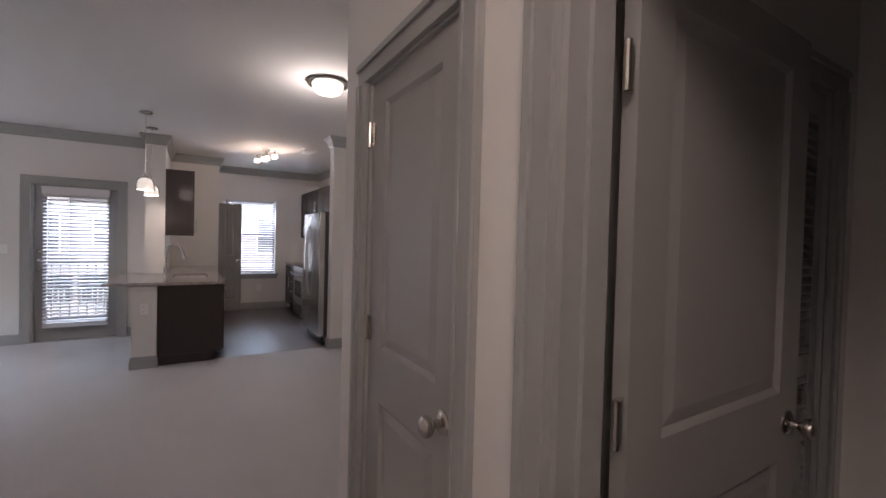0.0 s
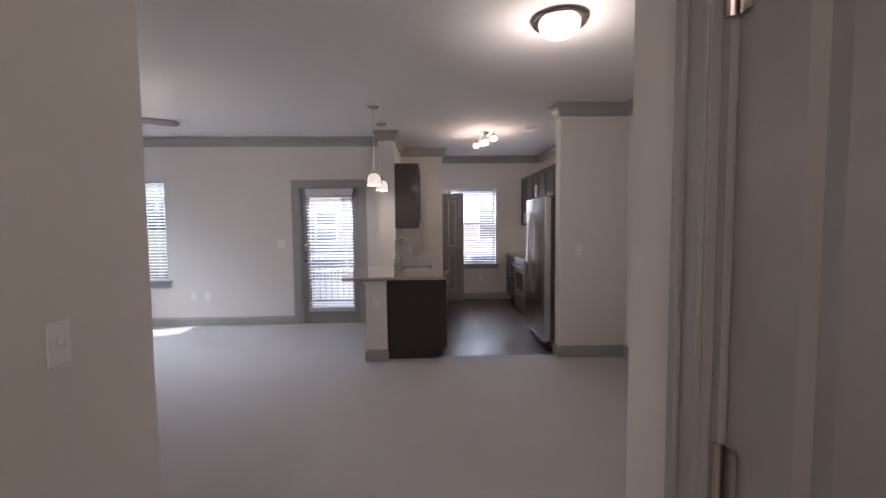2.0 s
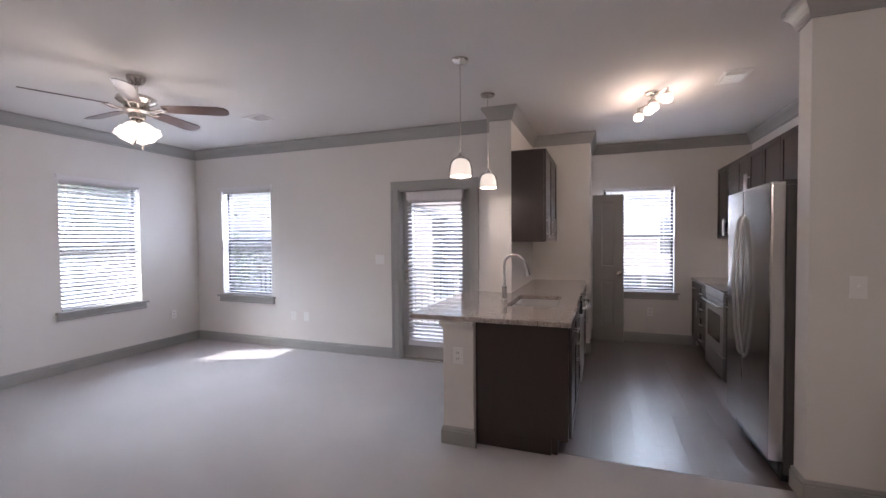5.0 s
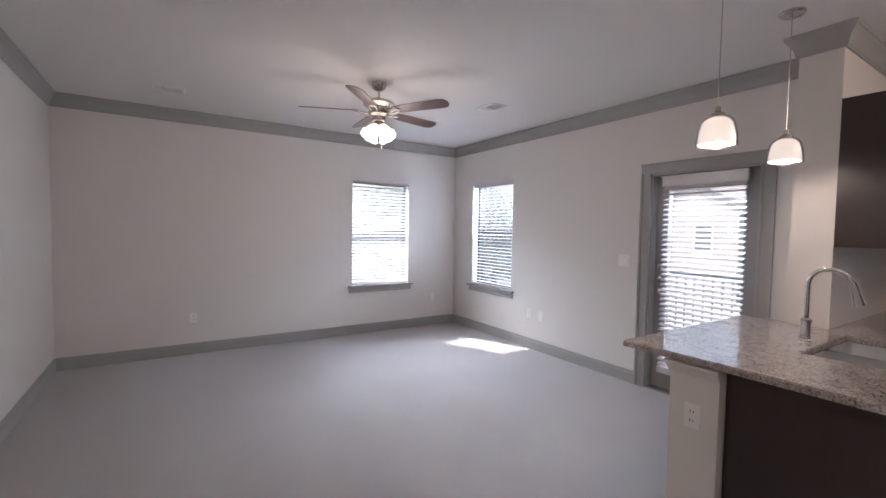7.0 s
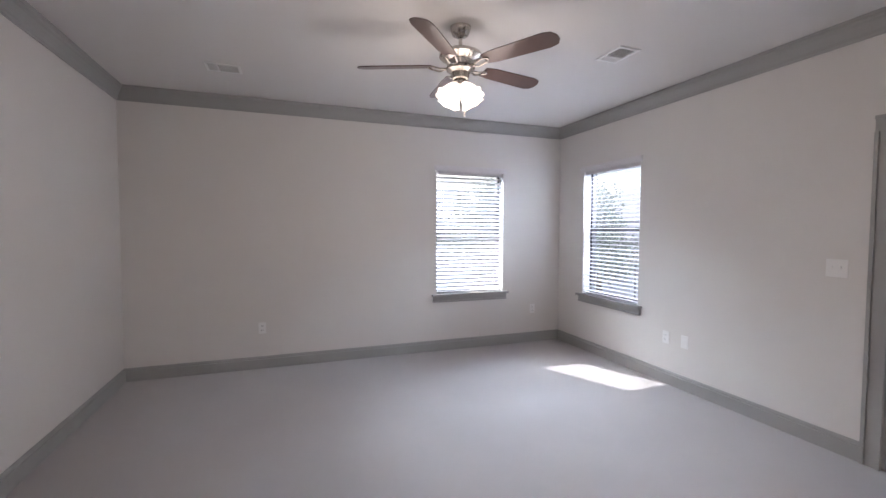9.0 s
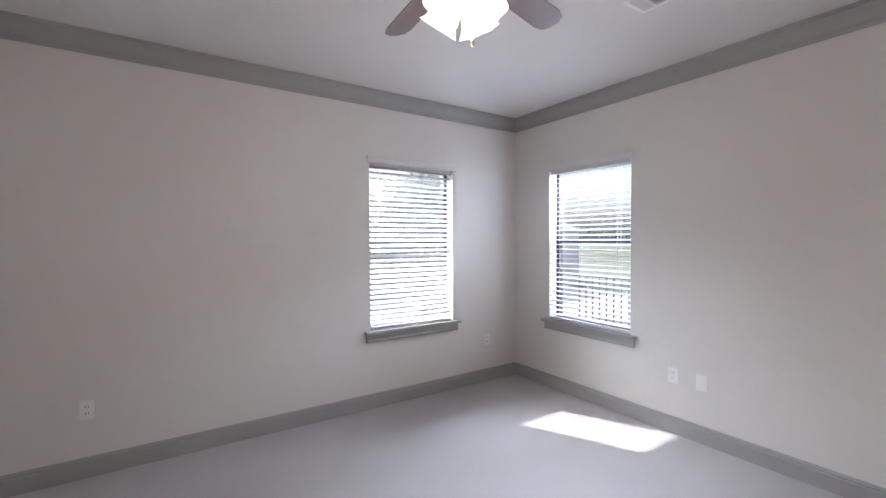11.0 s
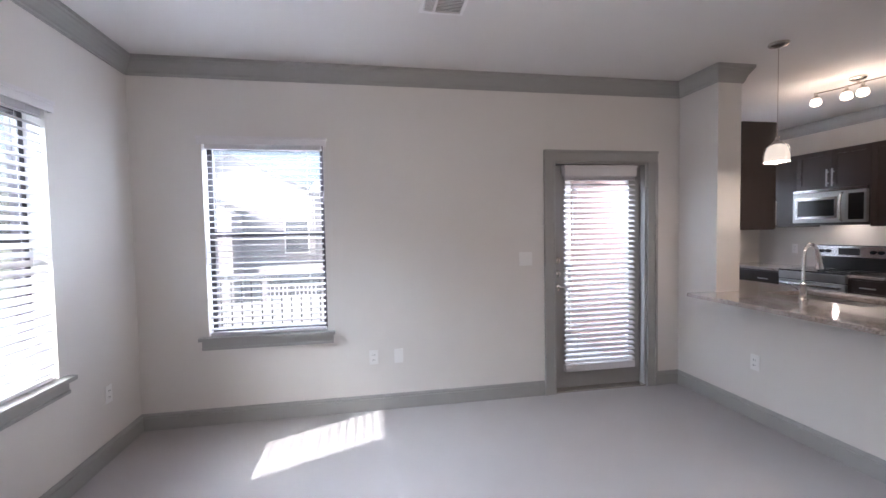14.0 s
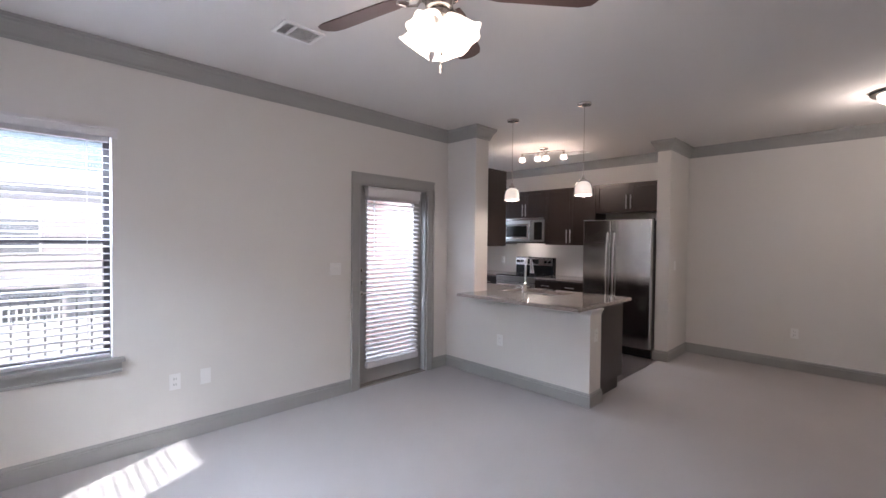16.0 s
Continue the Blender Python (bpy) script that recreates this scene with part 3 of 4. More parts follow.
base_cabinet(1, -0.028, 0.60, 5.52, 6.71, [(1.0, 2, 2)], "dark espresso sink base cabinet in the peninsula", top=0.66)
base_cabinet(1, -0.028, 0.60, 7.33, 8.208, [(1.0, 2, 2)], "dark espresso base cabinet beside the dishwasher")
base_cabinet(-1, 2.583, 1.955, 6.62, 7.43, [(1.0, 2, 2)], "dark espresso base cabinet between refrigerator and range")
base_cabinet(-1, 2.583, 1.955, 8.19, 9.078, [(0.45, 4, 0), (0.55, 1, 1)], "dark espresso base cabinet with a stack of drawers beside the range")
t = thing("end_panel", (0.29, 5.51, 0), "plain dark espresso end panel of the peninsula", "kitchen cabinet")
part("panel", boxes((-0.315, 0.31, -0.009, 0.009, 0.105, 0.878), bevel=0.001), CAB, t)
part("foot_panel", boxes((-0.315, 0.20, -0.009, 0.009, -0.001, 0.1045), bevel=0.001), CAB, t)
part("edge_strip", boxes((-0.3165, -0.308, -0.0125, -0.0092, 0.0, 0.877), bevel=0.001), CAB, t)


def slab(points, z0, z1, hole=None, bevel=0.006):
    """A worktop from a plan outline, with a rectangular cut-out bridged by its seam."""
    bm = bmesh.new()
    vs = [bm.verts.new((x, y, z1)) for x, y in points]
    edges = [bm.edges.new((vs[i], vs[(i + 1) % len(vs)])) for i in range(len(vs))]
    if hole:
        hs = [bm.verts.new((x, y, z1)) for x, y in hole]
        edges += [bm.edges.new((hs[i], hs[(i + 1) % len(hs)])) for i in range(len(hs))]
    bmesh.ops.triangle_fill(bm, edges=edges, use_beauty=True)
    ex = bmesh.ops.extrude_face_region(bm, geom=bm.faces[:])
    bmesh.ops.translate(bm, vec=(0, 0, z0 - z1), verts=[g for g in ex["geom"] if isinstance(g, bmesh.types.BMVert)])
    bm.normal_update()
    edges = [e for e in bm.edges if len(e.link_faces) == 2 and e.calc_face_angle(0) > 1 and all(v.co.z > z1 - 0.001 for v in e.verts)]
    bmesh.ops.bevel(bm, geom=edges, offset=0.005, segments=3, affect="EDGES")
    return bm


t = tagged(link_mesh("countertop", slab([(-0.50, 5.425), (0.62, 5.425), (0.62, 8.208), (-0.028, 8.208), (-0.028, 6.79), (-0.252, 6.79), (-0.252, 6.83), (-0.50, 6.83)], 0.88, 0.912, [(0.085, 5.975), (0.465, 5.975), (0.465, 6.665), (0.085, 6.665)]), GRANITE), "speckled beige granite peninsula countertop with a bar overhang", "countertop")
t = tagged(link_mesh("countertop", boxes((1.925, 2.583, 6.62, 7.43, 0.88, 0.912), bevel=0.003), GRANITE), "speckled granite countertop beside the range", "countertop")
t = tagged(link_mesh("countertop", boxes((1.925, 2.583, 8.19, 9.078, 0.88, 0.912), bevel=0.003), GRANITE), "speckled granite countertop in the kitchen corner", "countertop")

# sink and faucet
sk = thing("sink", (0.275, 6.32, 0.7), "double-bowl stainless steel undermount sink in the peninsula", "sink")


def bowl(x0, x1, y0, y1, z0, z1):
    bm = bmesh.new()
    o, r = 0.004, 0.03
    rings = []
    for z, ins in ((z1, 0), (z0 + 0.04, 0.006), (z0 + 0.01, 0.02), (z0, 0.05)):
        ring = []
        a0, a1, b0, b1 = x0 + ins, x1 - ins, y0 + ins, y1 - ins
        for cx, cy, st in ((a1 - r, b1 - r, 0), (a0 + r, b1 - r, 90), (a0 + r, b0 + r, 180), (a1 - r, b0 + r, 270)):
            for k in range(4):
                an = radians(st + 30 * k)
                ring.append(bm.verts.new((cx + r * math.cos(an), cy + r * math.sin(an), z)))
        rings.append(ring)
    for a, b in zip(rings, rings[1:]):
        for i in range(16):
            bm.faces.new((a[i], a[(i + 1) % 16], b[(i + 1) % 16], b[i]))
    bm.faces.new(rings[-1])
    lathe(bm, [(0.0, 0.004), (0.035, 0.004), (0.042, 0.001)], ((x0 + x1) / 2, (y0 + y1) / 2, z0))
    return bm


for y0, y1 in ((-0.338, -0.012), (0.012, 0.338)):
    part("bowl", bowl(-0.185, 0.185, y0, y1, 0.0, 0.178), SATIN, sk, smooth=True)
part("rim", boxes((-0.2, -0.185, -0.36, 0.36, 0.172, 0.179), (0.185, 0.2, -0.36, 0.36, 0.172, 0.179), (-0.185, 0.185, -0.36, -0.338, 0.172, 0.179), (-0.185, 0.185, 0.338, 0.36, 0.172, 0.179), (-0.185, 0.185, -0.012, 0.012, 0.13, 0.1745)), STEEL, sk)

fc = thing("faucet", (0.005, 6.30, 0.912), "tall chrome gooseneck pull-down kitchen faucet behind the sink", "faucet")
bm = bmesh.new()
lathe(bm, [(0, 0), (0.03, 0), (0.03, 0.006), (0.024, 0.012), (0.021, 0.10), (0.024, 0.105), (0.024, 0.115), (0.014, 0.125), (0.0, 0.126)])
part("base", bm, CHROME, fc, smooth=True)
bm = bmesh.new()
tube(bm, [(0, 0, 0.12), (0, 0, 0.31)] + [(0.085 - 0.085 * math.cos(radians(a)), 0.02 * (1 - math.cos(radians(a))) , 0.31 + 0.085 * math.sin(radians(a))) for a in range(15, 166, 15)], 0.0115, 12)
part("gooseneck", bm, CHROME, fc, smooth=True)
bm = bmesh.new()
tube(bm, [(0.167, 0.04, 0.335), (0.175, 0.042, 0.31), (0.19, 0.045, 0.25), (0.198, 0.047, 0.215)], [0.016, 0.018, 0.021, 0.026], 12)
part("spray_head", bm, CHROME, fc, "chrome pull-down spray head", True)
bm = bmesh.new()
tube(bm, [(0, 0.02, 0.07), (0, 0.045, 0.075), (0.0, 0.085, 0.10)], [0.009, 0.007, 0.006], 8)
part("lever", bm, CHROME, fc, smooth=True)

# dishwasher
dw = thing("dishwasher", (0.30, 7.02, 0), "stainless dishwasher under the peninsula counter", "dishwasher")
part("body", boxes((-0.32, 0.30, -0.305, 0.305, 0.10, 0.875)), DARKGREY, dw)
part("door", boxes((0.301, 0.335, -0.298, 0.298, 0.12, 0.735), bevel=0.004), SATIN, dw, "brushed stainless door")
part("control_panel", boxes((0.301, 0.34, -0.298, 0.298, 0.74, 0.87), bevel=0.004), BLACK, dw)
bm = bmesh.new()
tube(bm, [(0.335, -0.27, 0.795), (0.37, -0.265, 0.80), (0.395, -0.2, 0.80), (0.40, 0, 0.80), (0.395, 0.2, 0.80), (0.37, 0.265, 0.80), (0.335, 0.27, 0.795)], 0.013, 10)
part("handle", bm, STEEL, dw, "bowed stainless handle", True)
part("toe_kick", boxes((-0.32, 0.24, -0.3, 0.3, -0.01, 0.099)), BLACK, dw)

# refrigerator
fr = thing("refrigerator", (2.2, 6.075, 0.02), "side-by-side stainless steel refrigerator beside a wall nib", "refrigerator")
part("body", boxes((-0.39, 0.37, -0.448, 0.448, 0.03, 1.735), bevel=0.006), DARKGREY, fr, "dark grey textured cabinet")
part("toe_grille", boxes((-0.405, -0.36, -0.44, 0.44, -0.011, 0.095), *[(-0.412, -0.405, -0.42, 0.42, 0.02 + 0.014 * i, 0.028 + 0.014 * i) for i in range(5)]), BLACK, fr)
part("hinge_cover", boxes((-0.43, -0.33, 0.36, 0.44, 1.736, 1.765), bevel=0.006), DARKGREY, fr)
part("hinge_cover", boxes((-0.43, -0.33, -0.44, -0.36, 1.736, 1.765), bevel=0.006), DARKGREY, fr)
for nm, y0, y1, hy in (("freezer_door", 0.063, 0.450, 0.105), ("fridge_door", -0.450, 0.057, 0.015)):
    d = part(nm, boxes((-0.470, -0.395, y0, y1, 0.105, 1.755), bevel=0.012), STEEL, fr, "brushed stainless steel door")
    bm = bmesh.new()
    pts = [(-0.468, hy, 0.60), (-0.485, hy, 0.63), (-0.505, hy, 0.80), (-0.518, hy, 1.09), (-0.505, hy, 1.38), (-0.485, hy, 1.55), (-0.468, hy, 1.58)]
    tube(bm, pts, 0.0095, 10)
    part("handle", bm, HANDLE, d, "long bowed stainless handle", True)

# range
rg = thing("range", (2.26, 7.81, 0), "stainless electric range with a black glass top", "range")
part("body", boxes((-0.30, 0.32, -0.372, 0.372, -0.01, 0.90), bevel=0.002), BLACK, rg)
part("cooktop", boxes((-0.345, 0.26, -0.375, 0.375, 0.901, 0.918), bevel=0.004), BLACK, rg, "black glass cooktop")
bm = bmesh.new()
for x, y, r in ((-0.2, -0.19, 0.10), (-0.2, 0.19, 0.08), (0.08, -0.19, 0.08), (0.08, 0.19, 0.10)):
    lathe(bm, [(r, 0.9185), (r - 0.003, 0.9192), (r - 0.006, 0.9185)], (x, y, 0), seg=28)
part("burner_ring", bm, DARKGREY, rg)
d = part("oven_door", boxes((-0.345, -0.302, -0.37, 0.37, 0.27, 0.80), bevel=0.005), SATIN, rg, "stainless oven door")
part("oven_window", boxes((-0.349, -0.3452, -0.25, 0.25, 0.38, 0.66), bevel=0.001), BLACK, d, "black oven glass")
bm = bmesh.new()
tube(bm, [(-0.345, -0.33, 0.755), (-0.385, -0.325, 0.76), (-0.39, 0, 0.76), (-0.385, 0.325, 0.76), (-0.345, 0.33, 0.755)], 0.012, 10)
part("handle", bm, STEEL, d, smooth=True)
part("front_trim", boxes((-0.347, -0.302, -0.372, 0.372, 0.81, 0.898), bevel=0.004), SATIN, rg)
part("storage_drawer", boxes((-0.345, -0.302, -0.37, 0.37, 0.05, 0.26), bevel=0.005), SATIN, rg, "stainless storage drawer")
bg = part("backguard", boxes((0.225, 0.32, -0.375, 0.375, 0.902, 1.20), bevel=0.012), BLACK, rg)
part("control_panel", boxes((0.214, 0.2245, -0.365, 0.365, 1.06, 1.19), bevel=0.004), STEEL, bg, "stainless control panel")
part("display", boxes((0.2095, 0.2135, -0.10, 0.12, 1.085, 1.165)), BLACK, bg)
for y in (-0.31, -0.235, 0.235, 0.31):
    bm = bmesh.new()
    lathe(bm, [(0, 0.028), (0.017, 0.028), (0.02, 0.02), (0.022, 0)], (0.213, y, 1.125), pose(0, 0, 0, 0, -90, 0), 16)
    part("dial", bm, BLACK, bg, smooth=True)

# microwave
mw = thing("microwave", (2.37, 7.835, 1.44), "stainless over-the-range microwave above the range", "microwave")
part("body", boxes((-0.17, 0.21, -0.398, 0.398, 0.0, 0.42), bevel=0.002), DARKGREY, mw)
d = part("door", boxes((-0.205, -0.171, -0.20, 0.398, 0.03, 0.385), bevel=0.004), SATIN, mw, "stainless door")
part("window_frame", boxes((-0.213, -0.2052, -0.115, -0.085, 0.075, 0.325), (-0.213, -0.2052, 0.335, 0.365, 0.075, 0.325), (-0.213, -0.2052, -0.085, 0.335, 0.075, 0.105), (-0.213, -0.2052, -0.085, 0.335, 0.295, 0.325), bevel=0.003), STEEL, d, "raised stainless frame round the window")
part("window", boxes((-0.209, -0.2055, -0.0845, 0.3345, 0.1055, 0.2945), bevel=0.001), BLACK, d, "dark glass window")
bm = bmesh.new()
tube(bm, [(-0.205, -0.165, 0.05), (-0.235, -0.165, 0.065), (-0.25, -0.165, 0.2), (-0.235, -0.165, 0.345), (-0.205, -0.165, 0.36)], 0.014, 10)
part("handle", bm, STEEL, d, smooth=True)
part("control_panel", boxes((-0.205, -0.171, -0.398, -0.203, 0.03, 0.385), bevel=0.003), SATIN, mw)
part("keypad", boxes((-0.208, -0.2052, -0.375, -0.225, 0.06, 0.35)), BLACK, mw)
part("vent_grille", boxes((-0.20, -0.171, -0.398, 0.398, 0.388, 0.42), *[(-0.204, -0.2, -0.38, 0.38, 0.392 + 0.008 * i, 0.396 + 0.008 * i) for i in range(3)]), STEEL, mw)

lamp("microwave_bulb", (2.33, 7.84, 1.41), 0.8, 0.02)

# pantry door, standing open
pd = two_panel("pantry_door", (0.69, 8.925, 0), -10, 0.40, "narrow grey two-panel pantry door standing open by the kitchen window", 0.345, both=True)

# ---- patio door ----
DX, DW = (DOOR[0] + DOOR[1]) / 2, DOOR[1] - DOOR[0]
fd = thing("patio_door_frame", (DX, YN, 0), "wide grey painted casing of the patio door", "door frame")
fd["kind"] = "structure"
casing(fd, DW - 0.01, 2.033, 0.097)
part("jamb", boxes((-DW / 2, -DW / 2 + 0.02, 0, 0.178, 0.014, 2.034), (DW / 2 - 0.02, DW / 2, 0, 0.178, 0.014, 2.034), (-DW / 2 + 0.02, DW / 2 - 0.02, 0, 0.178, 2.014, 2.034)), TRIM, fd)
pdo = thing("patio_door", (DX, YN + 0.075, 0), "closed grey full-glass patio door with a white blind", "door")
pdo["kind"] = "structure"
w = DW / 2 - 0.022
part("leaf", boxes((-w, -w + 0.10, 0, 0.044, 0.018, 2.01), (w - 0.10, w, 0, 0.044, 0.018, 2.01), (-w + 0.10, w - 0.10, 0, 0.044, 1.90, 2.01), (-w + 0.10, w - 0.10, 0, 0.044, 0.018, 0.16)), DOORP, pdo)
part("glazing_bead", boxes((-w + 0.10, -w + 0.12, -0.006, 0.05, 0.16, 1.90), (w - 0.12, w - 0.10, -0.006, 0.05, 0.16, 1.90), (-w + 0.12, w - 0.12, -0.006, 0.05, 1.88, 1.90), (-w + 0.12, w - 0.12, -0.006, 0.05, 0.16, 0.18)), DOORP, pdo)
p = part("pane", boxes((-w + 0.12, w - 0.12, 0.02, 0.025, 0.18, 1.88)), PANE, pdo)
p.visible_shadow = False
for z, nm in ((1.17, "deadbolt"), (1.05, "deadbolt")):
    bm = bmesh.new()
    lathe(bm, [(0, 0.014), (0.018, 0.014), (0.028, 0.008), (0.031, 0)], (-w + 0.05, 0, z), pose(0, 0, 0, 90), 18)
    box(bm, -w + 0.046, -w + 0.054, -0.03, -0.013, z - 0.016, z + 0.016)
    part(nm, bm, NICKEL, pdo, "satin nickel deadbolt", True)
bm = bmesh.new()
lathe(bm, [(0, 0.014), (0.018, 0.014), (0.028, 0.008), (0.031, 0)], (-w + 0.05, 0, 0.93), pose(0, 0, 0, 90), 18)
tube(bm, [(-w + 0.05, -0.01, 0.93), (-w + 0.05, -0.045, 0.93), (-w + 0.07, -0.05, 0.93), (-w + 0.13, -0.047, 0.932)], [0.009, 0.009, 0.008, 0.006], 8)
part("lever", bm, NICKEL, pdo, "satin nickel lever handle", True)
blind((DX, YN + 0.068, 0), 0, 0.69, 0.18, 1.915, radians(20), "white slat blind hung on the patio door glass", y=-0.036, proud=0.0, pitch=0.0445, valance=0.09, foot=0.06)

# ---- lights ----
CZ = 2.743
for x, y in ((-0.155, 5.577), (-0.155, 6.374)):
    p = thing("pendant_light", (x, y, CZ), "lit nickel pendant light with white inner and clear outer glass shade", "pendant light", "pendant lights over the peninsula")
    bm = bmesh.new()
    lathe(bm, [(0.0, 0), (0.062, 0), (0.064, -0.008), (0.058, -0.018), (0.02, -0.026), (0.008, -0.03), (0, -0.03)])
    part("canopy", bm, NICKEL, p, smooth=True)
    bm = bmesh.new()
    tube(bm, [(0, 0, -0.028), (0, 0, -0.66)], 0.0028, 8)
    part("stem", bm, NICKEL, p)
    bm = bmesh.new()
    lathe(bm, [(0, -0.655), (0.012, -0.66), (0.015, -0.685), (0.032, -0.695), (0.036, -0.712), (0, -0.713)])
    part("cap", bm, NICKEL, p, smooth=True)
    bm = bmesh.new()
    lathe(bm, [(0.020, -0.711), (0.046, -0.720), (0.062, -0.740), (0.071, -0.773), (0.0755, -0.808), (0.0765, -0.838), (0.0735, -0.838), (0.0725, -0.808), (0.068, -0.775), (0.059, -0.743), (0.044, -0.724), (0.019, -0.715)], seg=32)
    part("shade", bm, GLOW_SOFT, p, "white opal inner shade, lit", True)
    bm = bmesh.new()
    lathe(bm, [(0.030, -0.705), (0.055, -0.713), (0.072, -0.734), (0.0815, -0.772), (0.0855, -0.810), (0.0865, -0.846), (0.0845, -0.846), (0.0835, -0.810), (0.0795, -0.774), (0.070, -0.7365), (0.054, -0.7155), (0.030, -0.7075)], seg=32)
    o = part("outer_shade", bm, CLEAR, p, "clear glass outer shade", True)
    o.visible_shadow = False
    lamp("pendant_bulb", (x, y, CZ - 0.81), 1.6, 0.035)

tl = thing("ceiling_track_light", (1.22, 6.86, CZ), "four-head nickel ceiling light with a curved bar, lit", "ceiling light")
bm = bmesh.new()
lathe(bm, [(0, 0), (0.06, 0), (0.06, -0.015), (0.05, -0.024), (0, -0.026)])
part("canopy", bm, NICKEL, tl, smooth=True)
HEADS = [(-0.085, 0.29), (-0.015, 0.08), (0.012, -0.03), (0.09, -0.25)]
bm = bmesh.new()
tube(bm, [(-0.085 + 0.175 * k / 24 + 0.02 * math.sin(k / 24 * 2 * math.pi), 0.31 - 0.58 * k / 24, -0.055) for k in range(25)], 0.006, 8)
tube(bm, [(0, 0, -0.02), (0, 0, -0.058)], 0.008, 8)
part("bar", bm, NICKEL, tl, smooth=True)
for x, y in HEADS:
    h = bmesh.new()
    lathe(h, [(0, -0.05), (0.012, -0.052), (0.014, -0.085), (0.028, -0.095), (0.03, -0.11), (0, -0.112)], (x, y, 0))
    h = part("lamp_head", h, NICKEL, tl, smooth=True)
    bm = bmesh.new()
    lathe(bm, [(0.028, -0.108), (0.040, -0.122), (0.045, -0.145), (0.040, -0.166), (0.022, -0.177), (0, -0.18)], (x, y, 0))
    part("glass_shade", bm, GLOW, h, "small white glass shade, lit", True)
    lamp("track_bulb", (1.22 + x, 6.86 + y, CZ - 0.27), 1.1, 0.06, (1.0, 0.74, 0.56))

dl = thing("flush_ceiling_light", (1.255, 3.57, CZ), "round nickel flush-mount ceiling light with an opal bowl, lit", "ceiling light")
bm = bmesh.new()
lathe(bm, [(0, 0), (0.14, 0), (0.167, -0.008), (0.173, -0.018), (0.163, -0.03), (0.14, -0.034), (0.125, -0.03), (0, -0.03)], seg=40)
part("rim", bm, NICKEL, dl, smooth=True)
bm = bmesh.new()
lathe(bm, [(0.126, -0.031), (0.124, -0.05), (0.114, -0.075), (0.088, -0.096), (0.048, -0.108), (0, -0.112)], seg=40)
part("bowl", bm, GLOW, dl, "opal glass bowl, lit", True)
bm = bmesh.new()
lathe(bm, [(0, -0.106), (0.010, -0.110), (0.010, -0.116), (0.004, -0.124), (0, -0.126)])
part("finial", bm, NICKEL, dl, smooth=True)
lamp("dome_bulb", (1.255, 3.57, CZ - 0.22), 4.6, 0.15)

fan = thing("ceiling_fan", (-2.622, 4.952, CZ), "nickel five-blade ceiling fan with a lit cluster of glass shades", "ceiling fan")
bm = bmesh.new()
lathe(bm, [(0, 0), (0.068, 0), (0.066, -0.02), (0.05, -0.055), (0.02, -0.07), (0, -0.07)])
part("canopy", bm, NICKEL, fan, smooth=True)
bm = bmesh.new()
tube(bm, [(0, 0, -0.06), (0, 0, -0.16)], 0.012, 10)
part("downrod", bm, NICKEL, fan)
bm = bmesh.new()
lathe(bm, [(0, -0.13), (0.03, -0.135), (0.045, -0.15), (0.11, -0.158), (0.135, -0.172), (0.138, -0.19), (0.12, -0.205), (0.09, -0.222), (0.085, -0.25), (0.095, -0.262), (0.09, -0.275), (0.06, -0.29), (0.055, -0.33), (0.03, -0.345), (0, -0.345)], seg=36)
part("motor_housing", bm, NICKEL, fan, smooth=True)
for k in range(5):
    a = radians(246.8 + 72 * k)
    turn = Matrix.Rotation(a, 4, "Z")
    pitch = Matrix.Translation((0, 0, -0.245)) @ Matrix.Rotation(radians(-13), 4, "X")
    iron = bmesh.new()
    tube(iron, [(0.085, 0, -0.262), (0.13, 0.025, -0.268), (0.19, 0.03, -0.252), (0.215, 0.0, -0.25)], 0.006, 8)
    tube(iron, [(0.085, 0, -0.262), (0.13, -0.025, -0.268), (0.19, -0.03, -0.252), (0.215, 0.0, -0.25)], 0.006, 8)
    iron.transform(turn)
    part("blade_iron", iron, NICKEL, fan)
    bl = bmesh.new()
    out = [(0.185, -0.045), (0.25, -0.058), (0.60, -0.068), (0.65, -0.055), (0.672, -0.02), (0.672, 0.02), (0.65, 0.055), (0.60, 0.068), (0.25, 0.058), (0.185, 0.045)]
    top = [bl.verts.new((x, y, 0.003)) for x, y in out]
    f = bl.faces.new(top)
    ex = bmesh.ops.extrude_face_region(bl, geom=[f])
    bmesh.ops.translate(bl, vec=(0, 0, -0.006), verts=[g for g in ex["geom"] if isinstance(g, bmesh.types.BMVert)])
    bl.transform(turn @ pitch)
    part("blade", bl, BLADE, fan)
part("light_hub", lathe(bmesh.new(), [(0, -0.34), (0.045, -0.345), (0.05, -0.37), (0.03, -0.40), (0, -0.405)]), NICKEL, fan, smooth=True)
for k in range(4):
    turn = Matrix.Rotation(radians(20 + 90 * k), 4, "Z") @ Matrix.Translation((0.036, 0, -0.37)) @ Matrix.Rotation(radians(-38), 4, "Y")
    bm = bmesh.new()
    seg, rings = 36, []
    for r, z, wv in ((0.022, 0.0, 0), (0.03, -0.012, 0), (0.046, -0.045, 0), (0.056, -0.085, 0.002), (0.064, -0.112, 0.005), (0.074, -0.128, 0.009)):
        rings.append([bm.verts.new(turn @ Vector(((r + wv * math.cos(6 * 2 * math.pi * i / seg)) * math.cos(2 * math.pi * i / seg), (r + wv * math.cos(6 * 2 * math.pi * i / seg)) * math.sin(2 * math.pi * i / seg), z))) for i in range(seg)])
    for p, q in zip(rings, rings[1:]):
        for i in range(seg):
            bm.faces.new((p[i], p[(i + 1) % seg], q[(i + 1) % seg], q[i]))
    part("glass_shade", bm, GLOW_FAN, fan, "scalloped white glass shade, lit", True)
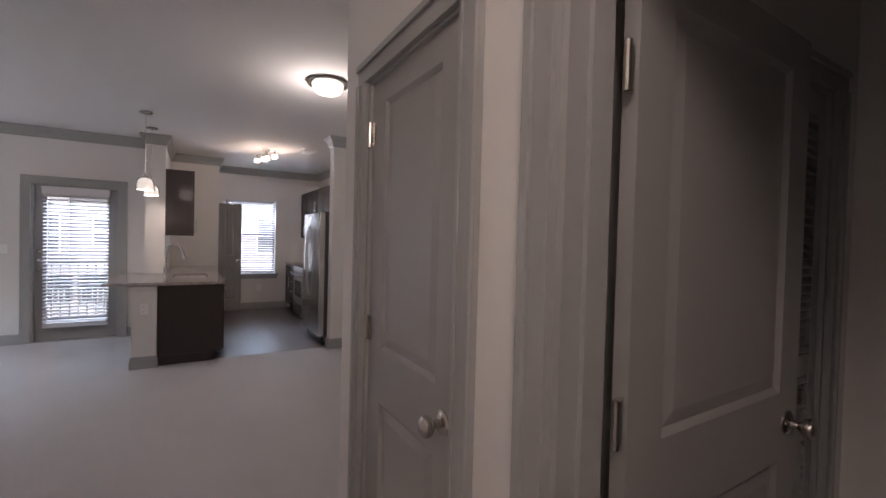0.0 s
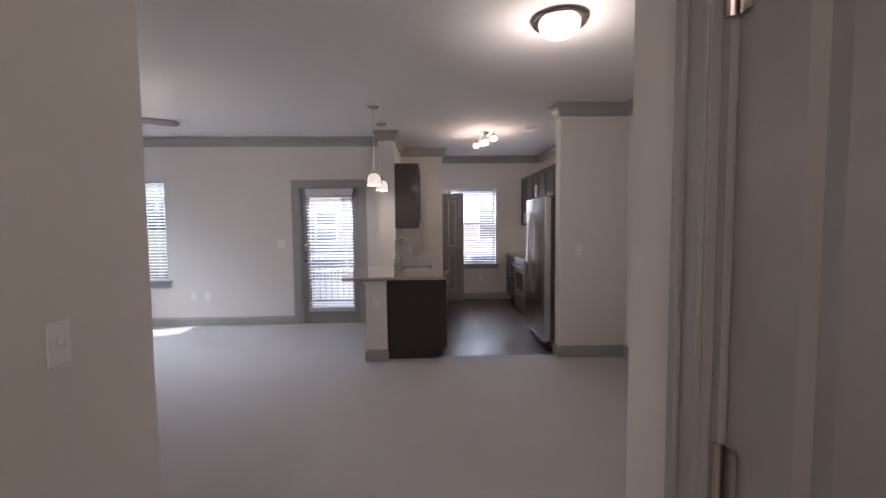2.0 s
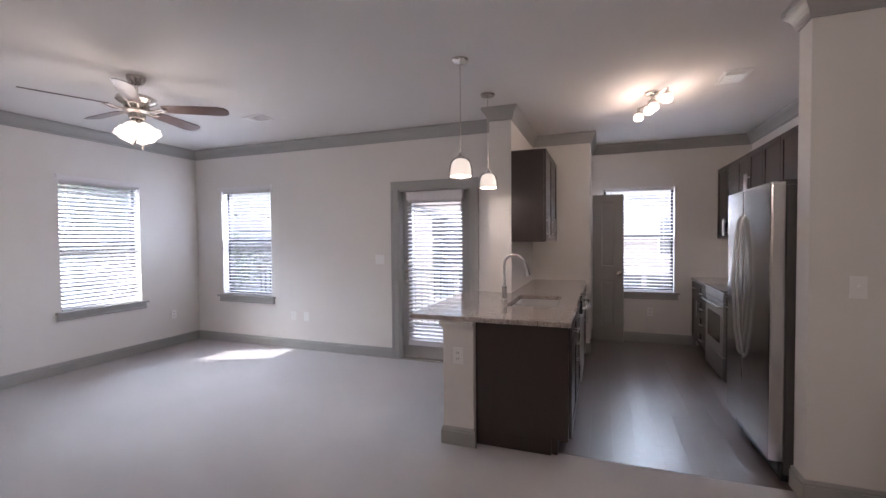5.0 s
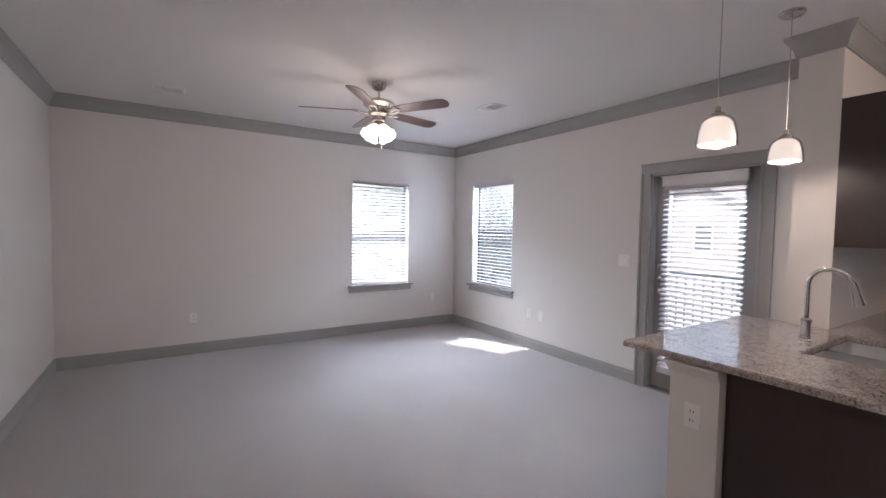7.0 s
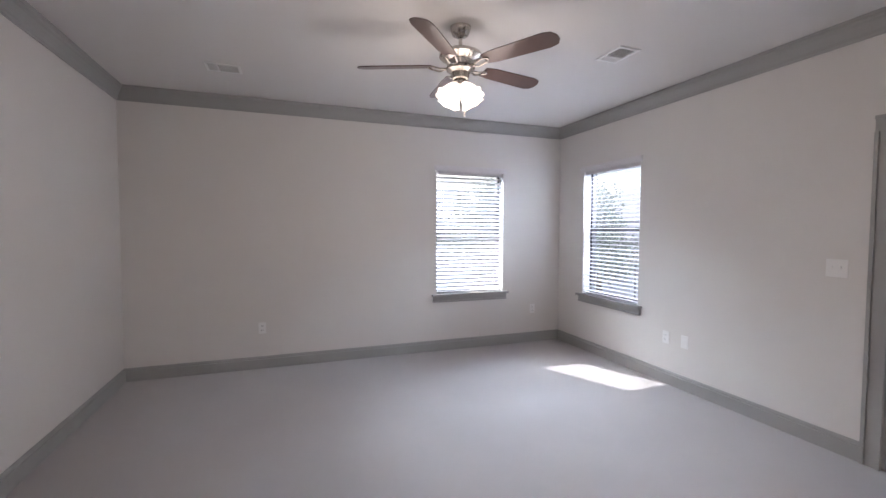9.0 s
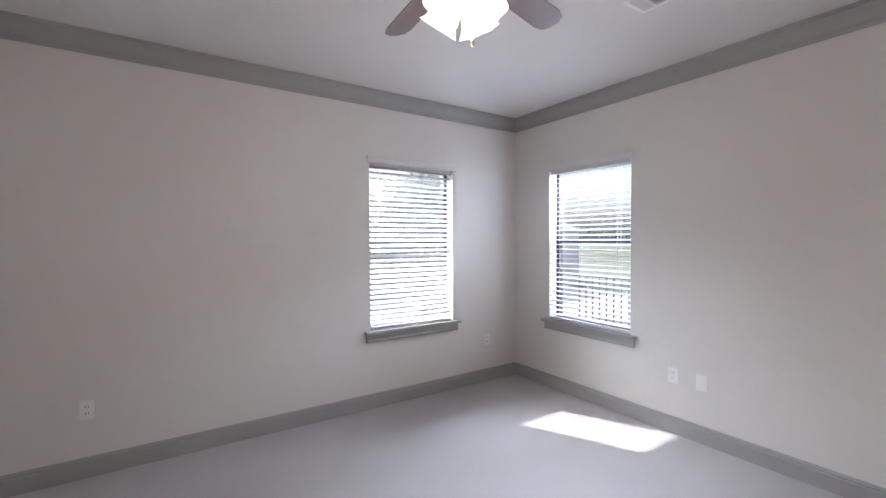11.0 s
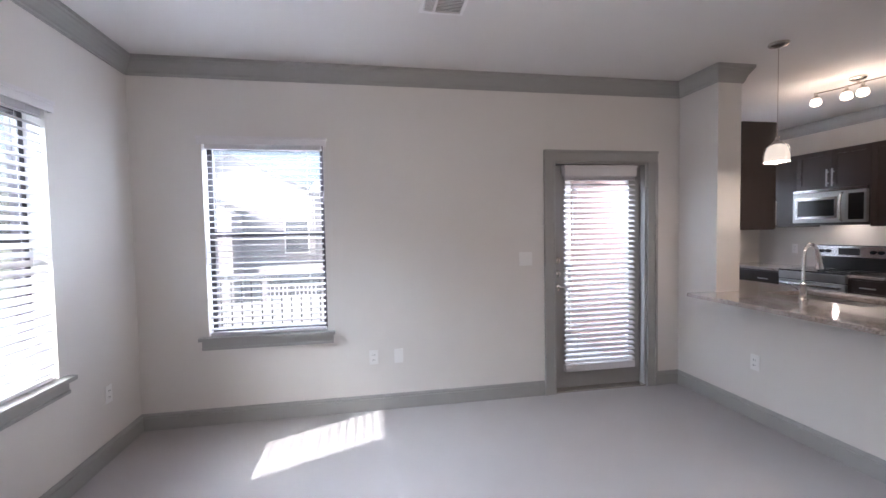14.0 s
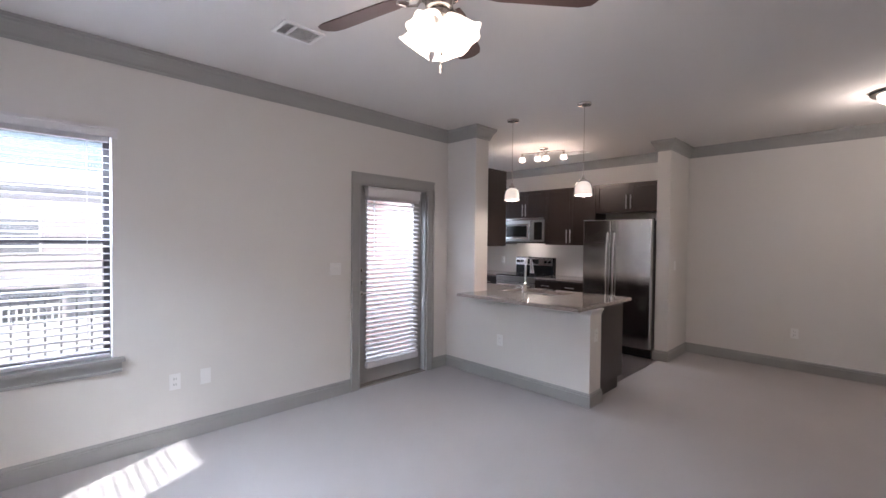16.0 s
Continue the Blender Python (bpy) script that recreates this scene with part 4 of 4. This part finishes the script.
for dx, dy, ln in ((0.03, 0.02, 0.15), (-0.015, -0.03, 0.11)):
    bm = bmesh.new()
    tube(bm, [(dx, dy, -0.38), (dx, dy, -0.40 - ln)], 0.0015, 6)
    lathe(bm, [(0, 0.012), (0.005, 0.006), (0.007, -0.01), (0.004, -0.022), (0, -0.024)], (dx, dy, -0.40 - ln), seg=12)
    part("pull_chain", bm, NICKEL, fan, "nickel pull chain with a small bob", True)
lamp("fan_bulb", (-2.622, 4.952, CZ - 0.60), 6, 0.34)

# ---- ceiling vents, outlets, switches ----
def vent(x, y, rz, w=0.26, d=0.19, z=CZ):
    v = thing("ceiling_vent", (x, y, z), "white stamped metal ceiling air vent with louvres", "air vent", "ceiling vents", rz)
    u = -w * 0.17
    part("frame", boxes((-w / 2, w / 2, -d / 2, -d / 2 + 0.022, -0.009, 0), (-w / 2, w / 2, d / 2 - 0.022, d / 2, -0.009, 0), (-w / 2, -w / 2 + 0.022, -d / 2 + 0.022, d / 2 - 0.022, -0.009, 0), (w / 2 - 0.022, w / 2, -d / 2 + 0.022, d / 2 - 0.022, -0.009, 0), (u - 0.007, u + 0.007, -d / 2 + 0.022, d / 2 - 0.022, -0.009, 0), bevel=0.002), PLASTIC, v)
    part("backing", boxes((-w / 2 + 0.02, w / 2 - 0.02, -d / 2 + 0.02, d / 2 - 0.02, -0.0015, -0.0005)), DARKGREY, v)
    for i, y0 in enumerate(np.linspace(-d / 2 + 0.034, d / 2 - 0.034, 9)):
        bm = boxes((u + 0.007, w / 2 - 0.022, -0.006, 0.006, -0.001, 0.001))
        bm.transform(Matrix.Translation((0, y0, -0.006)) @ Matrix.Rotation(radians(40), 4, "X"))
        part("slat", bm, PLASTIC, v)
    for x in np.linspace(-w / 2 + 0.028, u - 0.013, 6):
        bm = boxes((-0.005, 0.005, -d / 2 + 0.022, d / 2 - 0.022, -0.001, 0.001))
        bm.transform(Matrix.Translation((x, 0, -0.006)) @ Matrix.Rotation(radians(-40), 4, "Y"))
        part("cross_slat", bm, PLASTIC, v)
    return v


vent(-2.61, 6.205, 0)
vent(-3.92, 3.42, 90)
vent(1.80, 6.69, 90, 0.32, 0.2)


def plate(loc, rz, kind, label, w=0.072, gangs=1):
    """A wall plate whose face looks to local -y."""
    p = thing(kind, loc, label, "wall outlet" if kind == "outlet" else "light switch", kind + " plates", rz)
    part("plate", boxes((-w / 2, w / 2, -0.006, 0, -0.058, 0.058), bevel=0.0025), PLASTIC, p)
    if kind == "outlet":
        for z in (-0.021, 0.021):
            s = part("socket", boxes((-0.016, 0.016, -0.0075, -0.006, z - 0.014, z + 0.014), bevel=0.0007), PLASTIC, p)
            part("slot", boxes((-0.009, -0.0055, -0.008, -0.0075, z - 0.006, z + 0.007), (0.0055, 0.009, -0.008, -0.0075, z - 0.005, z + 0.006)), DARKGREY, s)
    elif kind == "light_switch":
        for g in range(gangs):
            x = (g - (gangs - 1) / 2) * 0.046
            part("toggle", boxes((x - 0.005, x + 0.005, -0.016, -0.006, -0.004, 0.012), bevel=0.002), PLASTIC, p)
    return p


plate((-3.04, YN, 0.436), 0, "outlet", "white duplex outlet on the wall under the window")
plate((-2.838, YN, 0.436), 0, "cover_plate", "white blank cover plate beside an outlet")
plate((-1.735, YN, 1.20), 0, "light_switch", "white double light switch beside the patio door", 0.118, 2)
plate((XW, 3.63, 0.42), 90, "outlet", "white duplex outlet low on the west wall")
plate((XW, 6.835, 0.43), 90, "outlet", "white duplex outlet near the room corner")
plate((-2.553, YS, 1.58), 180, "cover_plate", "white cable plate high on the south wall")
plate((-2.786, YS, 1.59), 180, "outlet", "white duplex outlet high on the south wall")
plate((-2.508, YS, 0.44), 180, "cover_plate", "white cable plate low on the south wall")
plate((-2.746, YS, 0.44), 180, "outlet", "white duplex outlet low on the south wall")
plate((HW, 2.04, 1.18), 90, "light_switch", "white light switch on the hall wall")
plate((2.06, 5.455, 1.185), 0, "light_switch", "white light switch on the wall nib")
plate((-0.14, 5.44, 0.634), 0, "outlet", "white duplex outlet on the end of the pony wall")
plate((-0.25, 6.434, 0.433), -90, "outlet", "white duplex outlet on the pony wall")
plate((XE, 4.31, 0.43), -90, "outlet", "white duplex outlet on the dining wall")
plate((1.43, YNK, 0.42), 0, "outlet", "white duplex outlet under the kitchen window")
plate((XE, 8.55, 1.13), -90, "outlet", "white duplex outlet above the kitchen counter")

# ---- louvred door of the utility room ----
ld_frame = frame_in("louvre_door_frame", (2.19, 0.62, 0), 0, 0.34, 2.045, 0.12, "grey painted frame of the louvred closet")
ld = thing("louvre_door", (2.19, 0.635, 0), "closed narrow grey louvred closet door", "door")
ld["kind"] = "structure"
part("leaf", boxes((-0.15, -0.09, 0, 0.034, 0.012, 2.025), (0.09, 0.15, 0, 0.034, 0.012, 2.025), (-0.09, 0.09, 0, 0.034, 1.93, 2.025), (-0.09, 0.09, 0, 0.034, 0.98, 1.06), (-0.09, 0.09, 0, 0.034, 0.012, 0.2), bevel=0.002), DOORP, ld)
me = bpy.data.meshes.new("louvre")
bm = boxes((-0.09, 0.09, -0.019, 0.019, -0.0035, 0.0035))
bm.transform(Matrix.Translation((0, 0.017, 0)) @ Matrix.Rotation(radians(42), 4, "X"))
bm.to_mesh(me)
bm.free()
me.materials.append(DOORP)
for z in [1.08 + 0.031 * i for i in range(28)] + [0.22 + 0.031 * i for i in range(25)]:
    s = new("louvre", me)
    s.parent, s.location = ld, (0, 0, z)
knob(ld, -0.12, 0, 0.95, -1)

# hall ceiling light behind the start of the walk
hl = copy_thing(dl, Matrix.Translation((0.12, -0.45, CZ)))
lamp("hall_bulb", (0.12, -0.45, CZ - 0.2), 9.5, 0.18, (1.0, 0.78, 0.64))

# ---- outside ----
GZ = -3.3
tagged(link_mesh("ground", boxes((-400, 400, -400, 400, GZ - 0.5, GZ)), GRASS), "", "", "", "structure")
tagged(link_mesh("pavement", boxes((-30, 25, 11.5, 37.0, GZ, GZ + 0.06)), CONCRETE), "", "", "", "structure")
tagged(link_mesh("balcony_floor", boxes((-5.6, 0.45, YN + T + 0.02, 9.35, -0.30, -0.04)), CONCRETE), "", "", "", "structure")
# unseen slab over the balcony, added to shade its floor and the north panes
tagged(link_mesh("balcony_shade_slab", boxes((-5.6, 0.45, YN + T + 0.02, 9.35, 2.75, 2.9)), SIDING), "", "", "", "structure")
tagged(link_mesh("kitchen_outer_wall", boxes((-0.29, -0.252, YN + T + 0.001, YNK + T, -0.3, 2.745), (-0.252, 0.07, YNK + T + 0.001, YNK + T + 0.03, -0.3, 2.745), (-0.252, -0.03, 8.335, YNK + T, -0.3, 2.745)), BRICKS), "", "", "", "structure")
tagged(link_mesh("building_wall_below", boxes((XW - T, XE + T, -2.5, YN + T, GZ, -0.2), (-0.25, XE + T, YN + T, YNK + T, GZ, -0.2)), SIDING), "", "", "", "structure")
# overhang and side wall are unseen, added to trim the sun through the west window
tagged(link_mesh("overhang", boxes((XW - T - 1.75, XW - T - 0.002, 2.0, 8.2, 2.75, 2.92)), SIDING), "", "", "", "structure")
tagged(link_mesh("sun_blocker_wall", boxes((XW - T - 1.75, XW - T - 1.55, 2.0, 5.05, -0.2, 2.75), (XW - T - 1.75, XW - T - 0.002, 1.82, 2.0, -0.2, 2.75)), BRICKS), "", "", "", "structure")

rail = thing("balcony_railing", (-2.6, 9.25, -0.12), "dark metal balcony railing with thin upright balusters", "railing")
part("top_rail", boxes((-3.0, 2.75, -0.025, 0.025, 1.03, 1.07), bevel=0.004), RAILING, rail)
part("bottom_rail", boxes((-3.0, 2.75, -0.015, 0.015, 0.09, 0.12)), RAILING, rail)
me = bpy.data.meshes.new("baluster")
bm = boxes((-0.008, 0.008, -0.008, 0.008, 0.12, 1.03))
bm.to_mesh(me)
bm.free()
me.materials.append(RAILING)
for i in range(49):
    b = new("baluster", me)
    b.parent, b.location = rail, (-2.9 + i * 0.115, 0, 0)


def brick_column(x, y, w, z0, z1, label):
    """A pinkish brick pier with recessed joints, its courses joined into one part."""
    ob = thing("brick_column", (x, y, z0), label, "column")
    part("core", boxes((-w / 2 + 0.008, w / 2 - 0.008, -w / 2 + 0.008, w / 2 - 0.008, 0, z1 - z0)), CONCRETE, ob)
    bm = bmesh.new()
    n, h = int((z1 - z0) / 0.075), 0.065
    for k in range(n):
        off = 0.05 if k % 2 else 0.0
        for a, b in ((-w / 2, -0.055 + off), (-0.045 + off, w / 2)):
            box(bm, a, b, -w / 2, -w / 2 + 0.05, k * 0.075, k * 0.075 + h)
            box(bm, -w / 2, -w / 2 + 0.05, max(a, -w / 2 + 0.052), b, k * 0.075, k * 0.075 + h)
            box(bm, w / 2 - 0.05, w / 2, max(a, -w / 2 + 0.052), b, k * 0.075, k * 0.075 + h)
    o = part("bricks", bm, BRICKS, ob)
    o["kind"] = "stuff"
    return ob


brick_column(0.32, 9.05, 0.40, -0.3, 2.75, "pinkish red brick pier at the corner of the balcony")


def house(name, x0, x1, y0, y1, z0, eave, peak, gable_x, wins, label):
    """A building with lap siding, a pitched roof and framed windows in its south face."""
    ob = thing(name, (x0, y0, z0), label, "apartment building")
    w, d, e, p = x1 - x0, y1 - y0, eave - z0, peak - z0
    bm = boxes((0, w, 0.02, d, 0, e))
    k = 0
    while k * 0.28 < e - 0.02:
        box(bm, 0, w, 0.0 + 0.0, 0.019, k * 0.28, min(k * 0.28 + 0.255, e))
        k += 1
    if gable_x:
        m = w / 2
        for yy in (0.01,):
            vs = [bm.verts.new(q) for q in ((0, yy, e), (w, yy, e), (m, yy, p), (0, d, e), (w, d, e), (m, d, p))]
            bm.faces.new((vs[0], vs[1], vs[2]))
            bm.faces.new((vs[3], vs[5], vs[4]))
    part("wall", bm, SIDING, ob)
    bm, o = bmesh.new(), 0.45
    if gable_x:
        s = (p - e) / (w / 2)
        prof = [(-o, e - o * s), (w / 2, p), (w + o, e - o * s), (w + o, e - o * s + 0.2), (w / 2, p + 0.2), (-o, e - o * s + 0.2)]
        a = [bm.verts.new((x, -o, z)) for x, z in prof]
        b = [bm.verts.new((x, d + o, z)) for x, z in prof]
    else:
        s = (p - e) / (d / 2)
        prof = [(-o, e - o * s), (d / 2, p), (d + o, e - o * s), (d + o, e - o * s + 0.2), (d / 2, p + 0.2), (-o, e - o * s + 0.2)]
        a = [bm.verts.new((-o, y, z)) for y, z in prof]
        b = [bm.verts.new((w + o, y, z)) for y, z in prof]
    for i in range(6):
        bm.faces.new((a[i], a[(i + 1) % 6], b[(i + 1) % 6], b[i]))
    for r in (a, b):
        bm.faces.new((r[0], r[1], r[4], r[5]))
        bm.faces.new((r[1], r[2], r[3], r[4]))
    part("roof", bm, ROOFING_AND_SHADE, ob)
    for cx, cz, ww, hh in wins:
        x, z = cx - x0, cz - z0
        f = part("window", boxes((x - ww / 2 - 0.1, x - ww / 2, -0.04, -0.001, z - 0.1, z + hh + 0.1), (x + ww / 2, x + ww / 2 + 0.1, -0.04, -0.001, z - 0.1, z + hh + 0.1), (x - ww / 2, x + ww / 2, -0.04, -0.001, z + hh, z + hh + 0.1), (x - ww / 2, x + ww / 2, -0.05, -0.001, z - 0.1, z), (x - ww / 2, x + ww / 2, -0.035, -0.001, z + hh / 2 - 0.03, z + hh / 2 + 0.03)), PLASTIC, ob)
        part("pane", boxes((x - ww / 2, x + ww / 2, -0.015, -0.002, z, z + hh)), DARKPANE, f)
    return ob


DARKPANE = material("far_window_pane", (0.17, 0.175, 0.19), 0.15, vary=0.1)
house("apartment_building", -6.9, 18, 37.4, 48, GZ, 4.35, 5.9, False, [(-4.3, 0.5, 2.6, 1.9), (0.6, 0.1, 1.4, 2.3), (5.5, 0.05, 1.4, 2.7), (10.5, 0.1, 1.4, 2.3), (14.6, 0.1, 1.4, 2.3)], "white sided apartment building with a low grey roof")
house("apartment_building", -18.5, -6.9, 37.2, 48, GZ, 4.35, 7.05, True, [(-8.2, 0.05, 1.6, 2.4), (-13.4, 0.9, 1.4, 1.4), (-16.4, 0.1, 1.4, 2.2)], "white sided apartment building with a wide gable")
house("apartment_building", -19.6, -12.0, 34.6, 37.1, GZ, 3.1, 4.9, True, [(-17.6, 0.1, 1.1, 1.9), (-14.2, 0.1, 1.1, 1.9)], "white sided building wing with a small gable")
house("apartment_building", -46, -30, 14, 40, GZ, 2.2, 5.0, True, [(-42, -1, 1.2, 1.8), (-34, -1, 1.2, 1.8)], "pale sided building beyond the trees")


def porch(x0, x1, y, label):
    """A ground-floor porch before a building: roof, white posts, rail and balusters; its shade is a grey sheet."""
    ob = thing("porch", ((x0 + x1) / 2, y, GZ), label, "porch", "porches across the lawn")
    h = (x1 - x0) / 2
    part("porch_roof", boxes((-h - 0.2, h + 0.2, -2.0, -0.01, 2.0, 2.45), bevel=0.01), SIDING, ob)
    # roof grey on a thin sheet: the recess's shade put into the colour
    part("shade_backing", boxes((-h, h, -0.06, -0.051, 0.1, 2.0)), ROOFING_AND_SHADE, ob)
    posts = max(2, round((x1 - x0) / 3.4) + 1)
    for i in range(posts):
        x = -h + 0.1 + i * (2 * h - 0.2) / (posts - 1)
        part("post", boxes((x - 0.14, x + 0.14, -1.95, -1.67, 0, 2.0), (x - 0.19, x + 0.19, -2.0, -1.62, 0, 0.2), bevel=0.01), SIDING, ob)
    part("rail", boxes((-h, h, -1.85, -1.77, 1.0, 1.08), (-h, h, -1.83, -1.79, 0.15, 0.2)), PLASTIC, ob)
    me = bpy.data.meshes.new("baluster")
    bm = boxes((-0.03, 0.03, -1.83, -1.79, 0.2, 1.0))
    bm.to_mesh(me)
    bm.free()
    me.materials.append(PLASTIC)
    for i in range(int(2 * h / 0.28)):
        b = new("baluster", me)
        b.parent, b.location = ob, (-h + 0.2 + i * 0.28, 0, 0)
    return ob


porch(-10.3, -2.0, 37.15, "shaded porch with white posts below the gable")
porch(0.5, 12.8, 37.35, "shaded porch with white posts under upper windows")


def tree(x, y, h, r, seed, label):
    """A tapered trunk with limbs and a crown of many small leaf clumps."""
    rnd = random.Random(seed)
    ob = thing("tree", (x, y, GZ), label, "tree", "trees outside")
    bm = bmesh.new()
    tube(bm, [(0, 0, -0.1), (0.05, 0, h * 0.25), (0.1, 0.08, h * 0.5), (0.05, 0.1, h * 0.8)], [0.22, 0.17, 0.12, 0.04], 10)
    tips = []
    for k in range(11):
        a, z0 = k * 2.4 + rnd.random(), h * (0.3 + 0.045 * k)
        ln = r * (0.95 - 0.05 * k) * rnd.uniform(0.7, 1.0)
        q = (ln * math.cos(a), ln * math.sin(a), z0 + ln * rnd.uniform(0.3, 0.7))
        tube(bm, [(0.07, 0.05, z0), (q[0] * 0.5, q[1] * 0.5, z0 + (q[2] - z0) * 0.4), q], [0.07, 0.045, 0.015], 6)
        tips += [Vector(q), Vector((q[0] * 0.55, q[1] * 0.55, z0 + (q[2] - z0) * 0.6))]
    tips.append(Vector((0.05, 0.1, h * 0.85)))
    part("trunk", bm, BARK, ob)
    vs, fs = [], []
    for c in tips:
        rad = r * rnd.uniform(0.28, 0.45)
        for _ in range(430):
            d = Vector((rnd.gauss(0, 1), rnd.gauss(0, 1), rnd.gauss(0, 0.75))).normalized() * rad * rnd.uniform(0.45, 1.0)
            p, s = c + d, rnd.uniform(0.05, 0.11)
            u = Vector((rnd.gauss(0, 1), rnd.gauss(0, 1), rnd.gauss(0, 1))).normalized()
            v = u.orthogonal().normalized()
            n = len(vs)
            vs += [p - u * s, p + v * s * 0.55, p + u * s, p - v * s * 0.55]
            fs.append((n, n + 1, n + 2, n + 3))
    me = bpy.data.meshes.new("crown")
    me.from_pydata([tuple(v) for v in vs], [], fs)
    me.materials.append(LEAF)
    c = new("crown", me)
    c.parent = ob
    return ob


tree(-14.5, 12.0, 8.0, 2.6, 3, "leafy green tree standing beyond the west window")
tree(-16.5, 17.0, 7.4, 2.4, 5, "leafy green tree at the edge of the lawn")
tree(-21.5, 22.0, 6.8, 1.9, 8, "slender leafy tree beside the gabled building")
tree(-19.5, 9.0, 7.6, 2.6, 11, "leafy green tree farther off on the lawn")

# ---- wood planks of the kitchen floor ----
def plank_mesh(w, ln):
    me = bpy.data.meshes.new("plank")
    bm = boxes((0.0001, w - 0.0001, 0.0001, ln - 0.0001, -0.011, 0.0))
    bmesh.ops.bevel(bm, geom=[e for e in bm.edges if all(v.co.z > -0.001 for v in e.verts)], offset=0.0004, segments=1, affect="EDGES")
    bm.to_mesh(me)
    bm.free()
    me.materials.append(PLANK)
    return me


floor_k = bpy.data.objects["kitchen_floor"]
PW, PL, cache = 0.152, 1.22, {}
rnd = random.Random(4)
for i in range(int((XE + 0.03) / PW) + 1):
    xa = -0.03 + i * PW
    w = min(PW, XE - xa)
    y = 5.557 - rnd.uniform(0.1, 1.1)
    while y < YNK:
        ya, yb = max(y, 5.557), min(y + PL, YNK)
        if yb - ya > 0.02 and w > 0.01:
            key = (round(w, 4), round(yb - ya, 4))
            if key not in cache:
                cache[key] = plank_mesh(*key)
            p = new("plank", cache[key])
            p.parent, p.location = floor_k, (xa, ya, 0)
        y += PL
